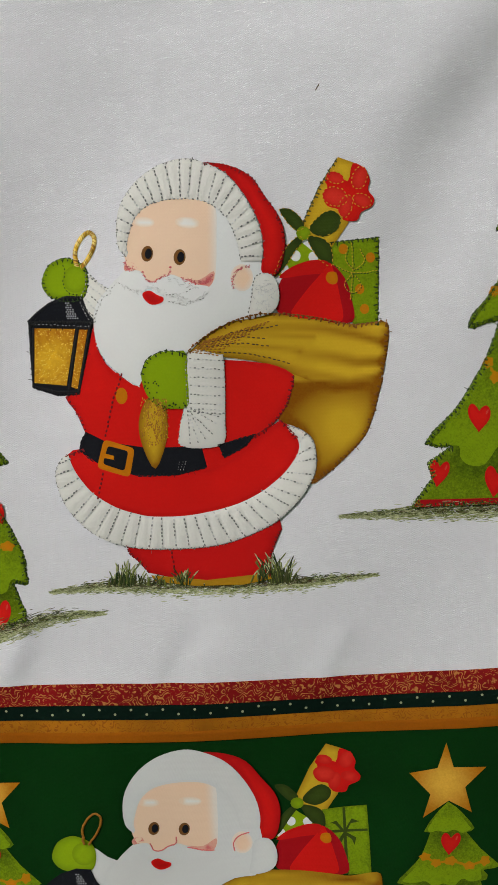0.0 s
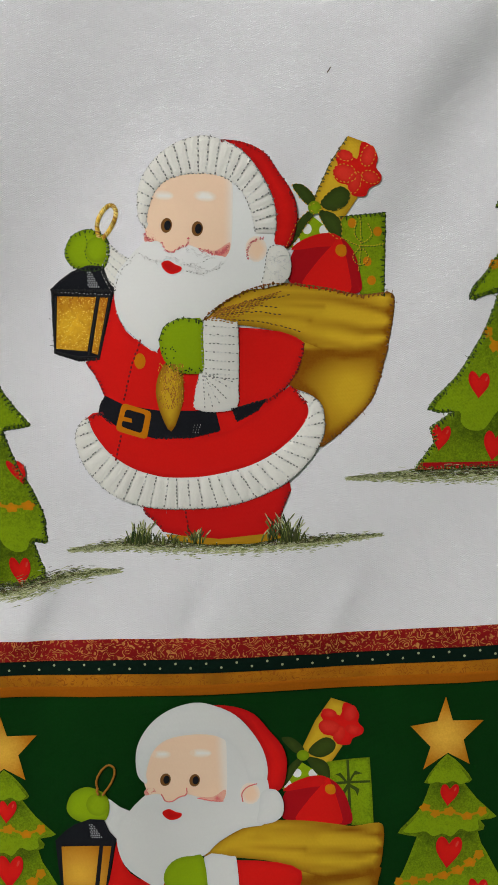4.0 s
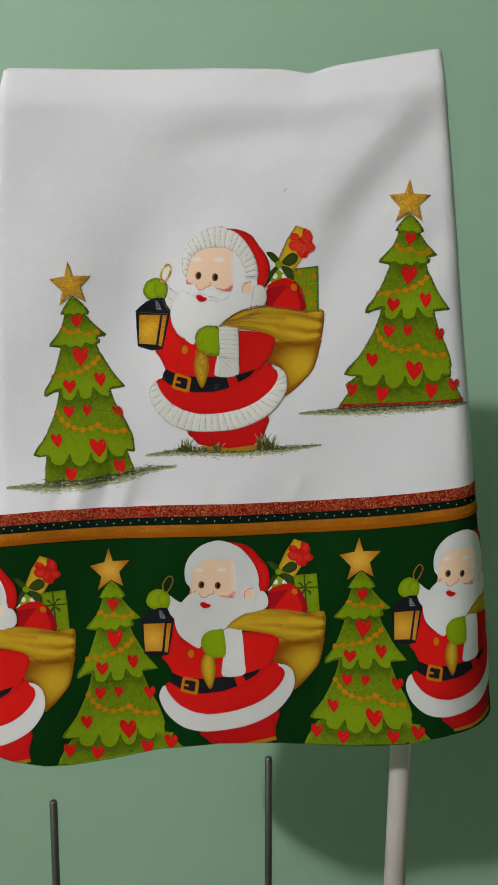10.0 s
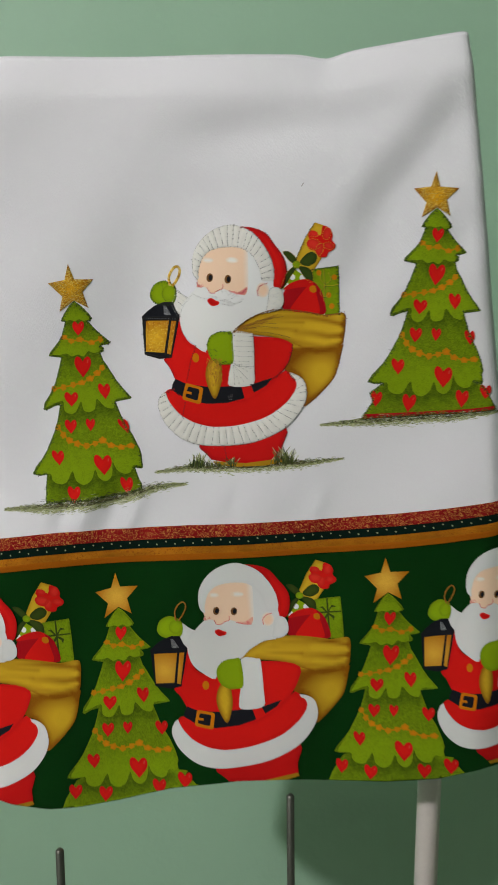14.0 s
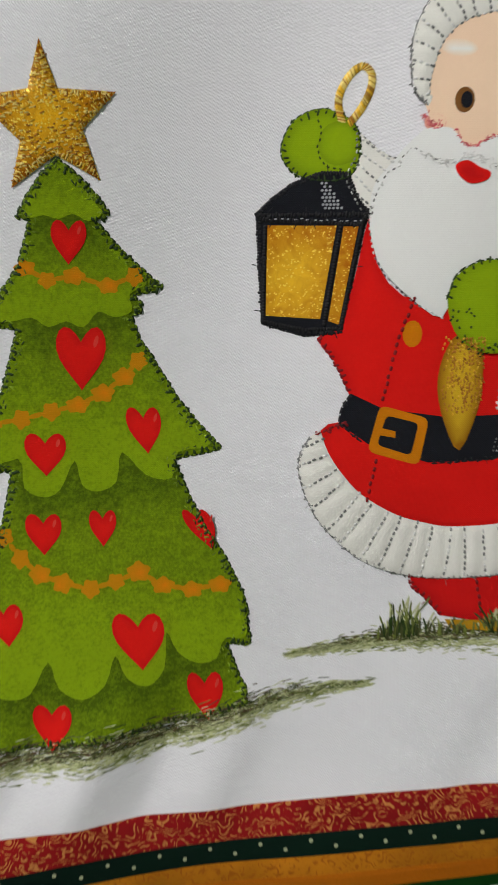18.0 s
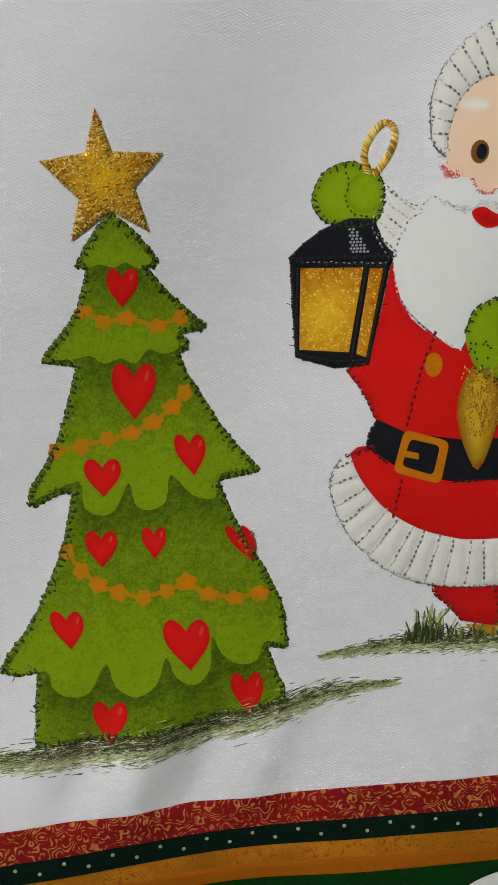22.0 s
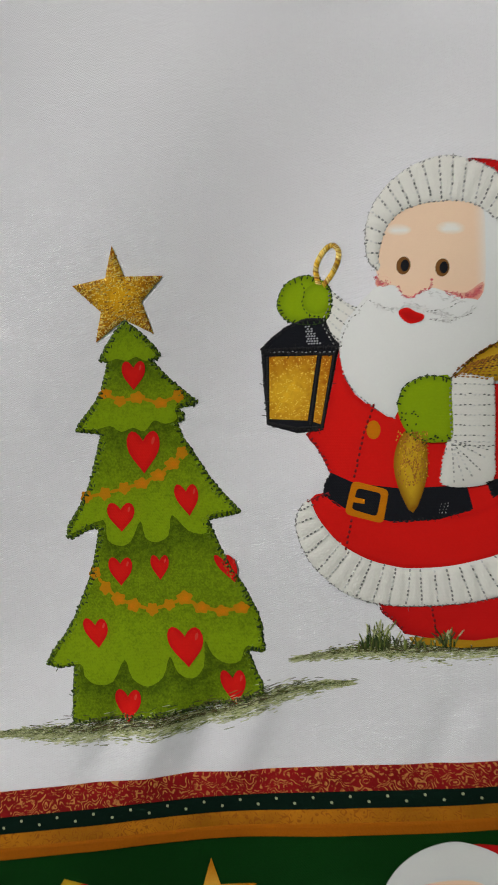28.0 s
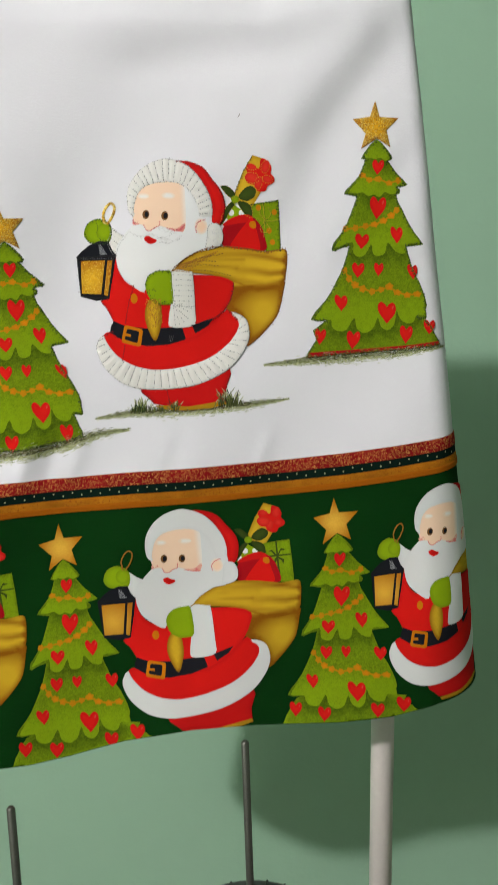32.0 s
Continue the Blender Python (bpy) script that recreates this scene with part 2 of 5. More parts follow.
M = dict(
    cloth=fabric("white_cotton_twill", (0.832, 0.83, 0.865), (0.8, 0.8, 0.82), 0.0008, 0.28, stain=0.03, twill=0.5),
    fur=fabric("cream_trim", (0.82, 0.81, 0.755), (0.72, 0.71, 0.66), 0.0005, 0.15, stain=0.05),
    beard=fabric("white_print", (0.83, 0.84, 0.825), (0.74, 0.75, 0.74), 0.0005, 0.12, stain=0.03),
    # the beard white again, darkened for the dimmer light on the lower border
    shaded_white=fabric("shaded_border_white_print", (0.74, 0.75, 0.735), (0.64, 0.655, 0.645), 0.0005, 0.12, stain=0.04),
    skin=fabric("peach_print", (0.92, 0.67, 0.475), (0.86, 0.81, 0.75), 0.0005, 0.12, stain=0.03),
    brow=fabric("pale_brow_print", (0.90, 0.87, 0.82), (0.91, 0.70, 0.52), 0.0005, 0.12, stain=0.03),
    pink=fabric("rose_print", (0.76, 0.16, 0.16), (0.84, 0.45, 0.34), 0.0005, 0.12, mottle=0.35),
    rose=fabric("heart_gleam_print", (0.66, 0.055, 0.04), (0.6, 0.03, 0.025), 0.0005, 0.15),
    red=fabric("red_print", (0.70, 0.011, 0.008), (0.40, 0.006, 0.008), 0.0005, 0.15, stain=0.10),
    scarlet=fabric("scarlet_print", (0.76, 0.035, 0.022), (0.58, 0.010, 0.008), 0.0005, 0.15, stain=0.10),
    crimson=fabric("crimson_print", (0.40, 0.006, 0.010), (0.26, 0.005, 0.01), 0.0005, 0.15, stain=0.12),
    mitten=fabric("lime_print", (0.27, 0.41, 0.006), (0.15, 0.235, 0.006), 0.0005, 0.2, stain=0.12),
    leaf=fabric("leaf_print", (0.228, 0.350, 0.006), (0.044, 0.080, 0.004), 0.0005, 0.22, mottle=0.34, stain=0.12),
    darkleaf=fabric("dark_leaf_print", (0.045, 0.075, 0.01), (0.02, 0.035, 0.008), 0.0005, 0.2),
    sack=fabric("gold_print", (0.68, 0.43, 0.022), (0.23, 0.070, 0.003), 0.0005, 0.2, stain=0.10),
    garland=fabric("garland_print", (0.68, 0.205, 0.004), (0.42, 0.215, 0.004), 0.0005, 0.2, mottle=0.12),
    orange=fabric("orange_print", (0.60, 0.195, 0.004), (0.34, 0.19, 0.004), 0.0005, 0.2, mottle=0.15),
    black=fabric("black_print", (0.012, 0.013, 0.017), (0.008, 0.008, 0.01), 0.0005, 0.25),
    brown=fabric("brown_print", (0.20, 0.085, 0.022), (0.05, 0.02, 0.008), 0.0005, 0.1),
    amber=glitter("amber_glitter", (0.88, 0.52, 0.025), (0.46, 0.135, 0.002), (0.97, 0.72, 0.12), 0.10),
    amber_print=fabric("amber_print", (0.80, 0.46, 0.05), (0.45, 0.15, 0.006), 0.0005, 0.2, mottle=0.05),
    star=glitter("gold_thread_star", (0.82, 0.43, 0.010), (0.34, 0.105, 0.002), (0.98, 0.74, 0.12), 0.17),
    star_print=fabric("star_print", (0.82, 0.48, 0.06), (0.46, 0.155, 0.004), 0.0005, 0.2, mottle=0.12),
    ground=fabric("forest_green_print", (0.0030, 0.036, 0.0045), (0.002, 0.02, 0.003), 0.0005, 0.3, stain=0.22),
    dotted=fabric("dark_green_band", (0.003, 0.013, 0.008), (0.002, 0.008, 0.006), 0.0005, 0.3, stain=0.2),
    dot=fabric("cream_dots", (0.38, 0.40, 0.24), (0.3, 0.3, 0.18), 0.0005, 0.1),
    redband=scroll_fabric("red_scroll_band", (0.27, 0.008, 0.009), (0.56, 0.24, 0.06), 165, 0.64, 0.3),
    orangeband=scroll_fabric("orange_scroll_band", (0.46, 0.165, 0.007), (0.28, 0.085, 0.005), 190, 0.6),
    orangefold=fabric("plain_orange_cotton", (0.37, 0.105, 0.004), (0.3, 0.09, 0.004), 0.0004, 0.3, stain=0.25),
    t_silver=thread("silver_thread", (0.25, 0.255, 0.245), 0.3, 0.32),
    # white stitches, and the glints painted into the silver stitching
    t_bright=thread("white_thread_and_silver_glint", (0.85, 0.85, 0.83), 0.15, 0.3),
    t_rose=thread("rose_thread", (0.78, 0.13, 0.16)),
    t_red=thread("dark_red_thread", (0.24, 0.005, 0.008)),
    t_green=thread("dark_green_thread", (0.020, 0.049, 0.005)),
    t_black=thread("black_thread", (0.01, 0.01, 0.012)),
    t_gold=thread("gold_thread", (0.84, 0.50, 0.025), 0.15, 0.3),
    # glints of the gold stitches, put into a pale thread colour
    t_glint=thread("gold_thread_glint", (0.98, 0.76, 0.22), 0.08, 0.25),
    t_brass=thread("deep_gold_thread", (0.40, 0.24, 0.02), 0.15, 0.4),
    t_rust=thread("rust_brown_thread", (0.26, 0.090, 0.010)),
    t_copper=thread("copper_thread", (0.50, 0.20, 0.015), 0.15, 0.35),
    t_brown=thread("brown_thread", (0.42, 0.165, 0.012)),
    t_olive=thread("olive_thread", (0.062, 0.072, 0.018)),
    t_moss=thread("moss_thread", (0.16, 0.20, 0.035)),
    t_leaf=thread("leaf_green_thread", (0.15, 0.24, 0.008)),
    t_fresh=thread("bright_green_thread", (0.27, 0.40, 0.02)),
    t_pale=thread("pale_green_thread", (0.55, 0.58, 0.32)),
    t_umber=thread("umber_thread", (0.095, 0.050, 0.022)),
    t_seam=thread("seam_thread", (0.5, 0.42, 0.2)),
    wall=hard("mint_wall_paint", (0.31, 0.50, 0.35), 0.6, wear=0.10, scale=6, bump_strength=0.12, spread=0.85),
    # the wall mint darkened, so unseen walls bounce less fill light
    wall_dimmed=hard("darkened_mint_wall_paint", (0.25, 0.34, 0.25), 0.7, wear=0.10, scale=6, bump_strength=0.1, spread=0.85),
    ceiling=hard("white_ceiling_paint", (0.62, 0.62, 0.58), 0.8, wear=0.1, scale=5),
    floor=hard("dark_floor_tile", (0.13, 0.12, 0.11), 0.4, wear=0.2, scale=8),
    table=hard("brown_laminate", (0.16, 0.10, 0.06), 0.35, wear=0.15, scale=10),
    plastic_white=hard("white_plastic_tube", (0.62, 0.575, 0.53), 0.42, wear=0.2, scale=25),
    steel=hard("dull_steel", (0.17, 0.165, 0.145), 0.42, 0.85, wear=0.5, scale=60, bump_strength=0.1),
    plastic_black=hard("black_plastic", (0.035, 0.036, 0.034), 0.45, wear=0.3, scale=30),
    plastic_yellow=hard("yellow_plastic", (0.62, 0.46, 0.01), 0.4, wear=0.2, scale=30),
)

M["plume"] = fabric("grey_highlight", (0.36, 0.37, 0.39), (0.05, 0.05, 0.06), 0.0005, 0.2, mottle=0.3)

# ---- the hanging cloth: one surface for all that is sewn or printed on it ----


def line_fold(x, z, a, b, width, amp):
    """A soft ridge (amp towards the viewer is negative) from a to b."""
    ax, az, bx, bz = *a, *b
    dx, dz = bx - ax, bz - az
    n = math.hypot(dx, dz)
    along = ((x - ax) * dx + (z - az) * dz) / (n * n)
    off = ((x - ax) * dz - (z - az) * dx) / n
    fade = np.clip(along * 3 + 0.4, 0, 1) * np.clip((1 - along) * 3 + 0.4, 0, 1)
    return amp * fade * np.exp(-((off / width) ** 2))


def line_step(x, z, a, b, width, amp):
    """A crease from a to b at which the cloth steps back on the side below it."""
    ax, az, bx, bz = *a, *b
    dx, dz = bx - ax, bz - az
    n = math.hypot(dx, dz)
    along = ((x - ax) * dx + (z - az) * dz) / (n * n)
    off = ((x - ax) * dz - (z - az) * dx) / n / width
    fade = np.clip(along * 2.5 + 0.5, 0, 1) * np.clip((1 - along) * 2.5 + 0.5, 0, 1)
    return amp * fade * off * np.exp(-(off**2) * 0.7)


def top_edge(x):
    fold = 0.0022 * np.exp(-(((x - 0.038) / 0.010) ** 2))
    return 0.5793 - fold + np.clip((x - 0.040) / 0.0765, 0, 1) * 0.0125 - 0.35 * np.clip(x - 0.1185, 0, None) - 0.35 * np.clip(-0.149 - x, 0, None)


HEM_X = (-0.30, -0.175, -0.148, -0.126, -0.107, -0.083, -0.050, -0.010, 0.030, 0.079, 0.1125, 0.142, 0.182, 0.3)
HEM_Z = (0.150, 0.1435, 0.1365, 0.1338, 0.1350, 0.1395, 0.1480, 0.1545, 0.1562, 0.1563, 0.1583, 0.1645, 0.1690, 0.174)


def hem_edge(x):
    return np.interp(x, HEM_X, HEM_Z)


def cross_section(u, z):
    """Plan of the cloth at height z: flat in front, rolling back round both sides."""
    rr = np.interp(z, (0.15, 0.2, 0.26, 0.33, 0.45, 0.6), (0.046, 0.042, 0.032, 0.015, 0.010, 0.005))
    rl = np.interp(z, (0.15, 0.2, 0.33, 0.45, 0.6), (0.046, 0.042, 0.03, 0.014, 0.007))
    right = 0.1165 + (0.5915 - z) * 0.1150 + 0.22 * rr
    left = -0.1473 - (0.579 - z) * 0.089 - 0.2 * rl
    x, y = u.copy(), np.zeros_like(u)
    for edge, r, sgn in ((right, rr, 1), (left, rl, -1)):
        run = sgn * (u - edge) + r
        th = np.clip(run / r, 0, math.pi)
        turned = run > 0
        over = np.clip(run - math.pi * r, 0, None)
        xs = edge - sgn * r + sgn * r * np.sin(th) - sgn * over
        x = np.where(turned, xs, x)
        y = np.where(turned, r * (1 - np.cos(th)), y)
    return x, y


def drape(x, z):
    y = 0.0011 * np.sin(x * 31 + z * 17 + 0.6) + 0.0008 * np.sin(x * 57 - z * 44)
    y += line_step(x, z, (0.058, 0.497), (0.112, 0.562), 0.013, 0.0029)
    y += line_step(x, z, (0.044, 0.452), (0.066, 0.507), 0.016, 0.0022)
    y += line_fold(x, z, (0.085, 0.42), (0.128, 0.50), 0.011, 0.0016)
    y += line_fold(x, z, (-0.05, 0.532), (0.075, 0.546), 0.013, 0.0022)
    for k, (px, amp) in enumerate(((-0.118, 0.0013), (-0.104, 0.0015), (-0.090, 0.0014), (-0.076, 0.0010), (-0.02, 0.0007), (0.03, 0.0008))):
        y += line_fold(x, z, (px, 0.308), (px + 0.012, 0.338), 0.0045, amp * (-1) ** k)
    y += line_fold(x, z, (-0.05, 0.30), (-0.02, 0.16), 0.016, -0.0018)
    y += line_fold(x, z, (0.045, 0.30), (0.06, 0.17), 0.018, 0.0016)
    y += line_fold(x, z, (-0.135, 0.27), (-0.115, 0.15), 0.016, -0.003)
    side = np.clip((-0.070 - x) / 0.055, 0, 1)
    y -= 0.0045 * side**2 * (3 - 2 * side) * np.exp(-(((z - 0.295) / 0.030) ** 2))
    y += 0.0042 * np.exp(-(((x + 0.066) / 0.028) ** 2) - ((z - 0.415) / 0.065) ** 2)
    y -= 0.0038 * np.exp(-(((x + 0.008) / 0.034) ** 2) - ((z - 0.445) / 0.050) ** 2)
    rise = z - (top_edge(x) - 0.0215)
    lean = 0.5 * (rise + np.sqrt(rise**2 + 0.0035**2))
    return y + 0.40 * lean


def raw_cloth(u, z):
    x, y = cross_section(u, z)
    return np.stack([x, y + drape(u, z), z], -1)


def cloth(u, z, h=0.0):
    """World points of the cloth at (u across, z up), h metres proud of it."""
    u, z = np.asarray(u, float), np.asarray(z, float)
    e = 0.0006
    p = raw_cloth(u, z)
    n = np.cross(raw_cloth(u, z + e) - raw_cloth(u, z - e), raw_cloth(u + e, z) - raw_cloth(u - e, z))
    n /= np.linalg.norm(n, axis=-1, keepdims=True)
    return p + n * np.asarray(h)[..., None] * SIDE


SIDE = 1.0
probe = np.array([0.0]), np.array([0.4])
SIDE = 1.0 if (cloth(*probe, 0.01) - cloth(*probe, 0.0))[0, 1] < 0 else -1.0

# ---- mesh helpers ----


def part(name, bm, material, parent, label=""):
    me = bpy.data.meshes.new(name)
    bm.to_mesh(me)
    bm.free()
    for m in material if isinstance(material, (list, tuple)) else (material,):
        me.materials.append(m)
    ob = new(name, me)
    ob.parent = parent
    return tagged(ob, label)


def thing(name, label, category, group="", kind="", at=(0, 0, 0)):
    ob = new(name)
    ob.location = at
    return tagged(ob, label, category, group, kind)


LAID = []


def surface_height(u, z):
    """How far the patches laid so far stand proud of the cloth."""
    top = np.zeros(len(u))
    p = np.stack([u, z], -1)
    for ring, lo, hi, h, puff, soft in LAID:
        k = np.flatnonzero((u > lo[0]) & (u < hi[0]) & (z > lo[1]) & (z < hi[1]))
        if len(k):
            k = k[inside(p[k], ring)]
        if len(k):
            top[k] = np.maximum(top[k], h + puff * (1 - np.exp(-edge_distance(p[k], ring) / soft)))
    return top


STITCH = [(0, 6, 1), (0, 2, 6), (1, 6, 7, 3), (2, 4, 7, 6), (3, 7, 5), (4, 5, 7)]


class Sheet:
    """Collects patches that lie on the cloth into one mesh."""

    def __init__(self):
        self.v, self.f, self.m, self.dye, self.mats, self.n = [], [], [], [], [], 0
        self.sewn = []

    def slot(self, key):
        if key not in self.mats:
            self.mats.append(key)
        return self.mats.index(key)

    def add(self, verts, faces, key, dye=None):
        k = self.slot(key)
        self.v.append(np.asarray(verts))
        self.f += [tuple(i + self.n for i in f) for f in faces]
        self.m += [k] * len(faces)
        self.dye.append(np.zeros(len(verts)) if dye is None else np.asarray(dye, float))
        self.n += len(verts)

    def object(self, name, parent, label="", kind=""):
        if self.sewn:
            uz = np.array([q[0] for q in self.sewn]).reshape(-1, 2)
            rest = surface_height(uz[:, 0], uz[:, 1])
            pts = cloth(uz[:, 0], uz[:, 1], rest + np.array([q[1] for q in self.sewn]).ravel()).reshape(-1, 8, 3)
            for p, q in zip(pts, self.sewn):
                self.add(p, STITCH, q[2])
        me = bpy.data.meshes.new(name)
        me.from_pydata(np.concatenate(self.v).tolist(), [], self.f)
        for key in self.mats:
            me.materials.append(M[key])
        me.polygons.foreach_set("material_index", self.m)
        me.polygons.foreach_set("use_smooth", [True] * len(self.f))
        at = me.attributes.new("dye", "FLOAT", "POINT")
        at.data.foreach_set("value", np.concatenate(self.dye).astype(np.float32))
        me.update()
        ob = new(name, me)
        ob.parent = parent
        return tagged(ob, label, kind=kind)


def rounded(pts, n=5, closed=True):
    """A smooth curve through the points."""
    p = np.array(pts, float)
    if closed:
        q = np.concatenate([p[-1:], p, p[:2]])
    else:
        q = np.concatenate([2 * p[:1] - p[1:2], p, 2 * p[-1:] - p[-2:-1]])
    t = np.linspace(0, 1, n, endpoint=False)[:, None]
    out = []
    for a, b, c, d in zip(q[:-3], q[1:-2], q[2:-1], q[3:]):
        out.append(0.5 * (2 * b + (c - a) * t + (2 * a - 5 * b + 4 * c - d) * t**2 + (3 * b - a - 3 * c + d) * t**3))
    out = np.concatenate(out)
    return out if closed else np.concatenate([out, p[-1:]])


def softened(pts, cut=0.16):
    """A drawn shape with its corners rounded off."""
    p = np.array(pts, float)
    out = []
    for a, b, c in zip(np.roll(p, 1, 0), p, np.roll(p, -1, 0)):
        for t in np.linspace(0, 1, 4):
            out.append((1 - t) ** 2 * (b + (a - b) * cut) + 2 * t * (1 - t) * b + t * t * (b + (c - b) * cut))
    return np.array(out)


def oval(cx, cy, rx, ry, n=18, turn=0.0):
    a = np.linspace(0, 2 * math.pi, n, endpoint=False)
    x, y, c, s = rx * np.cos(a), ry * np.sin(a), math.cos(turn), math.sin(turn)
    return np.stack([cx + x * c - y * s, cy + x * s + y * c], -1)


def heart(cx, cy, w, h, lean=0.0):
    t = np.linspace(0, 2 * math.pi, 26, endpoint=False)
    x = np.sign(np.sin(t)) * np.abs(np.sin(t)) ** 2.1 * w / 2
    y = -(13 * np.cos(t) - 5 * np.cos(2 * t) - 2 * np.cos(3 * t) - np.cos(4 * t)) / 29 * h - 0.088 * h
    return np.stack([cx + x + lean * y, cy + y], -1)


def blossom(cx, cy, rx, ry, petals, turn):
    """A small blot with a wavy rim."""
    a = np.linspace(0, 2 * math.pi, 20, endpoint=False)
    r = 1 + 0.16 * np.cos(petals * a + turn)
    return np.stack([cx + rx * r * np.cos(a), cy + ry * r * np.sin(a)], -1)


def edge_distance(p, ring):
    a, b = ring, np.roll(ring, -1, 0)
    d = b - a
    t = np.clip(((p[:, None] - a) * d).sum(-1) / np.maximum((d * d).sum(-1), 1e-12), 0, 1)
    return np.sqrt((((a + t[..., None] * d) - p[:, None]) ** 2).sum(-1).min(1))


def inside(p, ring):
    x, y = p[:, 0:1], p[:, 1:2]
    a, b = ring, np.roll(ring, -1, 0)
    cut = ((a[:, 1] > y) != (b[:, 1] > y)) & (x < (b[:, 0] - a[:, 0]) * (y - a[:, 1]) / (b[:, 1] - a[:, 1] + 1e-15) + a[:, 0])
    return cut.sum(1) % 2 == 1


def evened(ring, step):
    """The ring with edges no longer than step."""
    out = []
    for a, b in zip(ring, np.roll(ring, -1, 0)):
        k = max(1, int(math.ceil(np.linalg.norm(b - a) / step)))
        out += [a + (b - a) * i / k for i in range(k)]
    return np.array(out)


def patch(sheet, ring, place, key, h=0.0003, puff=0.0, soft=0.001, step=0.0022, tone=None, relief=None):
    """One cut or printed shape on the cloth: ring in drawing units, place() to (u, z) metres."""
    drawn = np.asarray(ring, float)
    uz = evened(np.stack(place(drawn[:, 0], drawn[:, 1]), -1), step * 1.5) * 1000
    area = (uz[:, 0] * np.roll(uz[:, 1], -1) - np.roll(uz[:, 0], -1) * uz[:, 1]).sum()
    if area < 0:
        uz = uz[::-1].copy()
    s = step * 1000
    lo, hi = uz.min(0), uz.max(0)
    gx, gy = np.meshgrid(np.arange(lo[0], hi[0], s), np.arange(lo[1], hi[1], s * 0.87))
    gx[1::2] += s / 2
    grid = np.stack([gx.ravel(), gy.ravel()], -1)
    if len(grid):
        grid = grid[inside(grid, uz)]
    if len(grid):
        grid = grid[edge_distance(grid, uz) > s * 0.45]
    pts = np.concatenate([uz, grid]) if len(grid) else uz
    n = len(uz)
    ve, _, fa, *_ = geometry.delaunay_2d_cdt([Vector(p) for p in pts], [], [list(range(n))], 1, 1e-5)
    p = np.array([tuple(v) for v in ve])
    dist = edge_distance(p, uz) / 1000
    p = p / 1000
    p[:, 1] = np.maximum(p[:, 1], hem_edge(p[:, 0]))
    lift = h + puff * (1 - np.exp(-dist / soft))
    LAID.append((uz / 1000, lo / 1000, hi / 1000, h, puff + (0.00016 if relief is not None else 0.0), soft))
    if relief is not None:
        lift = lift + relief(p[:, 0], p[:, 1]) * np.clip(dist / 0.0008, 0, 1)
    dye = None if tone is None else np.clip(tone(p[:, 0], p[:, 1], dist), 0, 1)
    sheet.add(cloth(p[:, 0], p[:, 1], lift), [tuple(reversed(f)) for f in fa], key, dye)


def stitch(sheet, a, b, key, h=0.00006, thick=0.0003):
    """One thread stitch lying on the cloth from a to b, (u, z) in metres."""
    a, b = np.asarray(a, float), np.asarray(b, float)
    d = b - a
    n = np.linalg.norm(d)
    if n < 1e-7:
        return
    side = np.array([-d[1], d[0]]) / n * thick
    q = a + d * 0.2, a + d * 0.8
    uz = np.array([a, q[0] + side, q[0] - side, q[1] + side, q[1] - side, b, q[0], q[1]])
    lift = np.array([-0.2, 0, 0, 0, 0, -0.2, 1.0, 1.0]) * thick + h
    sheet.sewn.append((uz, lift, key))


def along(path, place, gap, closed=False):
    """Points every gap metres along a drawn path: place, direction."""
    p = np.asarray(path, float)
    p = np.stack(place(p[:, 0], p[:, 1]), -1)
    if closed:
        p = np.concatenate([p, p[:1]])
    seg = np.linalg.norm(np.diff(p, axis=0), axis=1)
    s = np.concatenate([[0], np.cumsum(seg)])
    at = np.arange(gap / 2, s[-1], gap)
    q = np.stack([np.interp(at, s, p[:, 0]), np.interp(at, s, p[:, 1])], -1)
    e = gap * 0.3
    d = np.stack([np.interp(at + e, s, p[:, 0]) - np.interp(at - e, s, p[:, 0]), np.interp(at + e, s, p[:, 1]) - np.interp(at - e, s, p[:, 1])], -1)
    return q, d / np.maximum(np.linalg.norm(d, axis=1, keepdims=True), 1e-9)


def blanket(sheet, path, place, key, gap=0.0022, bite=0.0016, h=0.00008, thick=0.00028, closed=True, ring=None):
    """Blanket stitch: a thread along the edge and one bite into the piece (ring) at every gap."""
    q, d = along(path, place, gap, closed)
    r = np.asarray(path if ring is None else ring, float)
    r = np.stack(place(r[:, 0], r[:, 1]), -1)
    for p, t in zip(q, d):
        n = np.array([-t[1], t[0]])
        if not inside((p + n * 0.0005)[None], r)[0]:
            n = -n
        j = rng.normal(0, 0.13, 2) * gap
        out = 0.00015 + 0.00045 * rng.random() ** 2
        slant = t * rng.normal(0, 0.25) * gap
        stitch(sheet, p - t * gap * 0.5 + j * 0.3 - n * out * 0.3, p + t * gap * 0.5 - n * out * 0.4 * rng.random(), key, h * 0.5, thick * 0.95)
        stitch(sheet, p + j - n * out, p + n * bite * (0.6 + 0.6 * rng.random()) + j + slant, key, h, thick * 1.1)
        if rng.random() < 0.025:
            stitch(sheet, p - n * out, p - n * (out + 0.0006 + 0.0007 * rng.random()) + t * rng.normal(0, 0.0005), key, h, thick * 0.4)


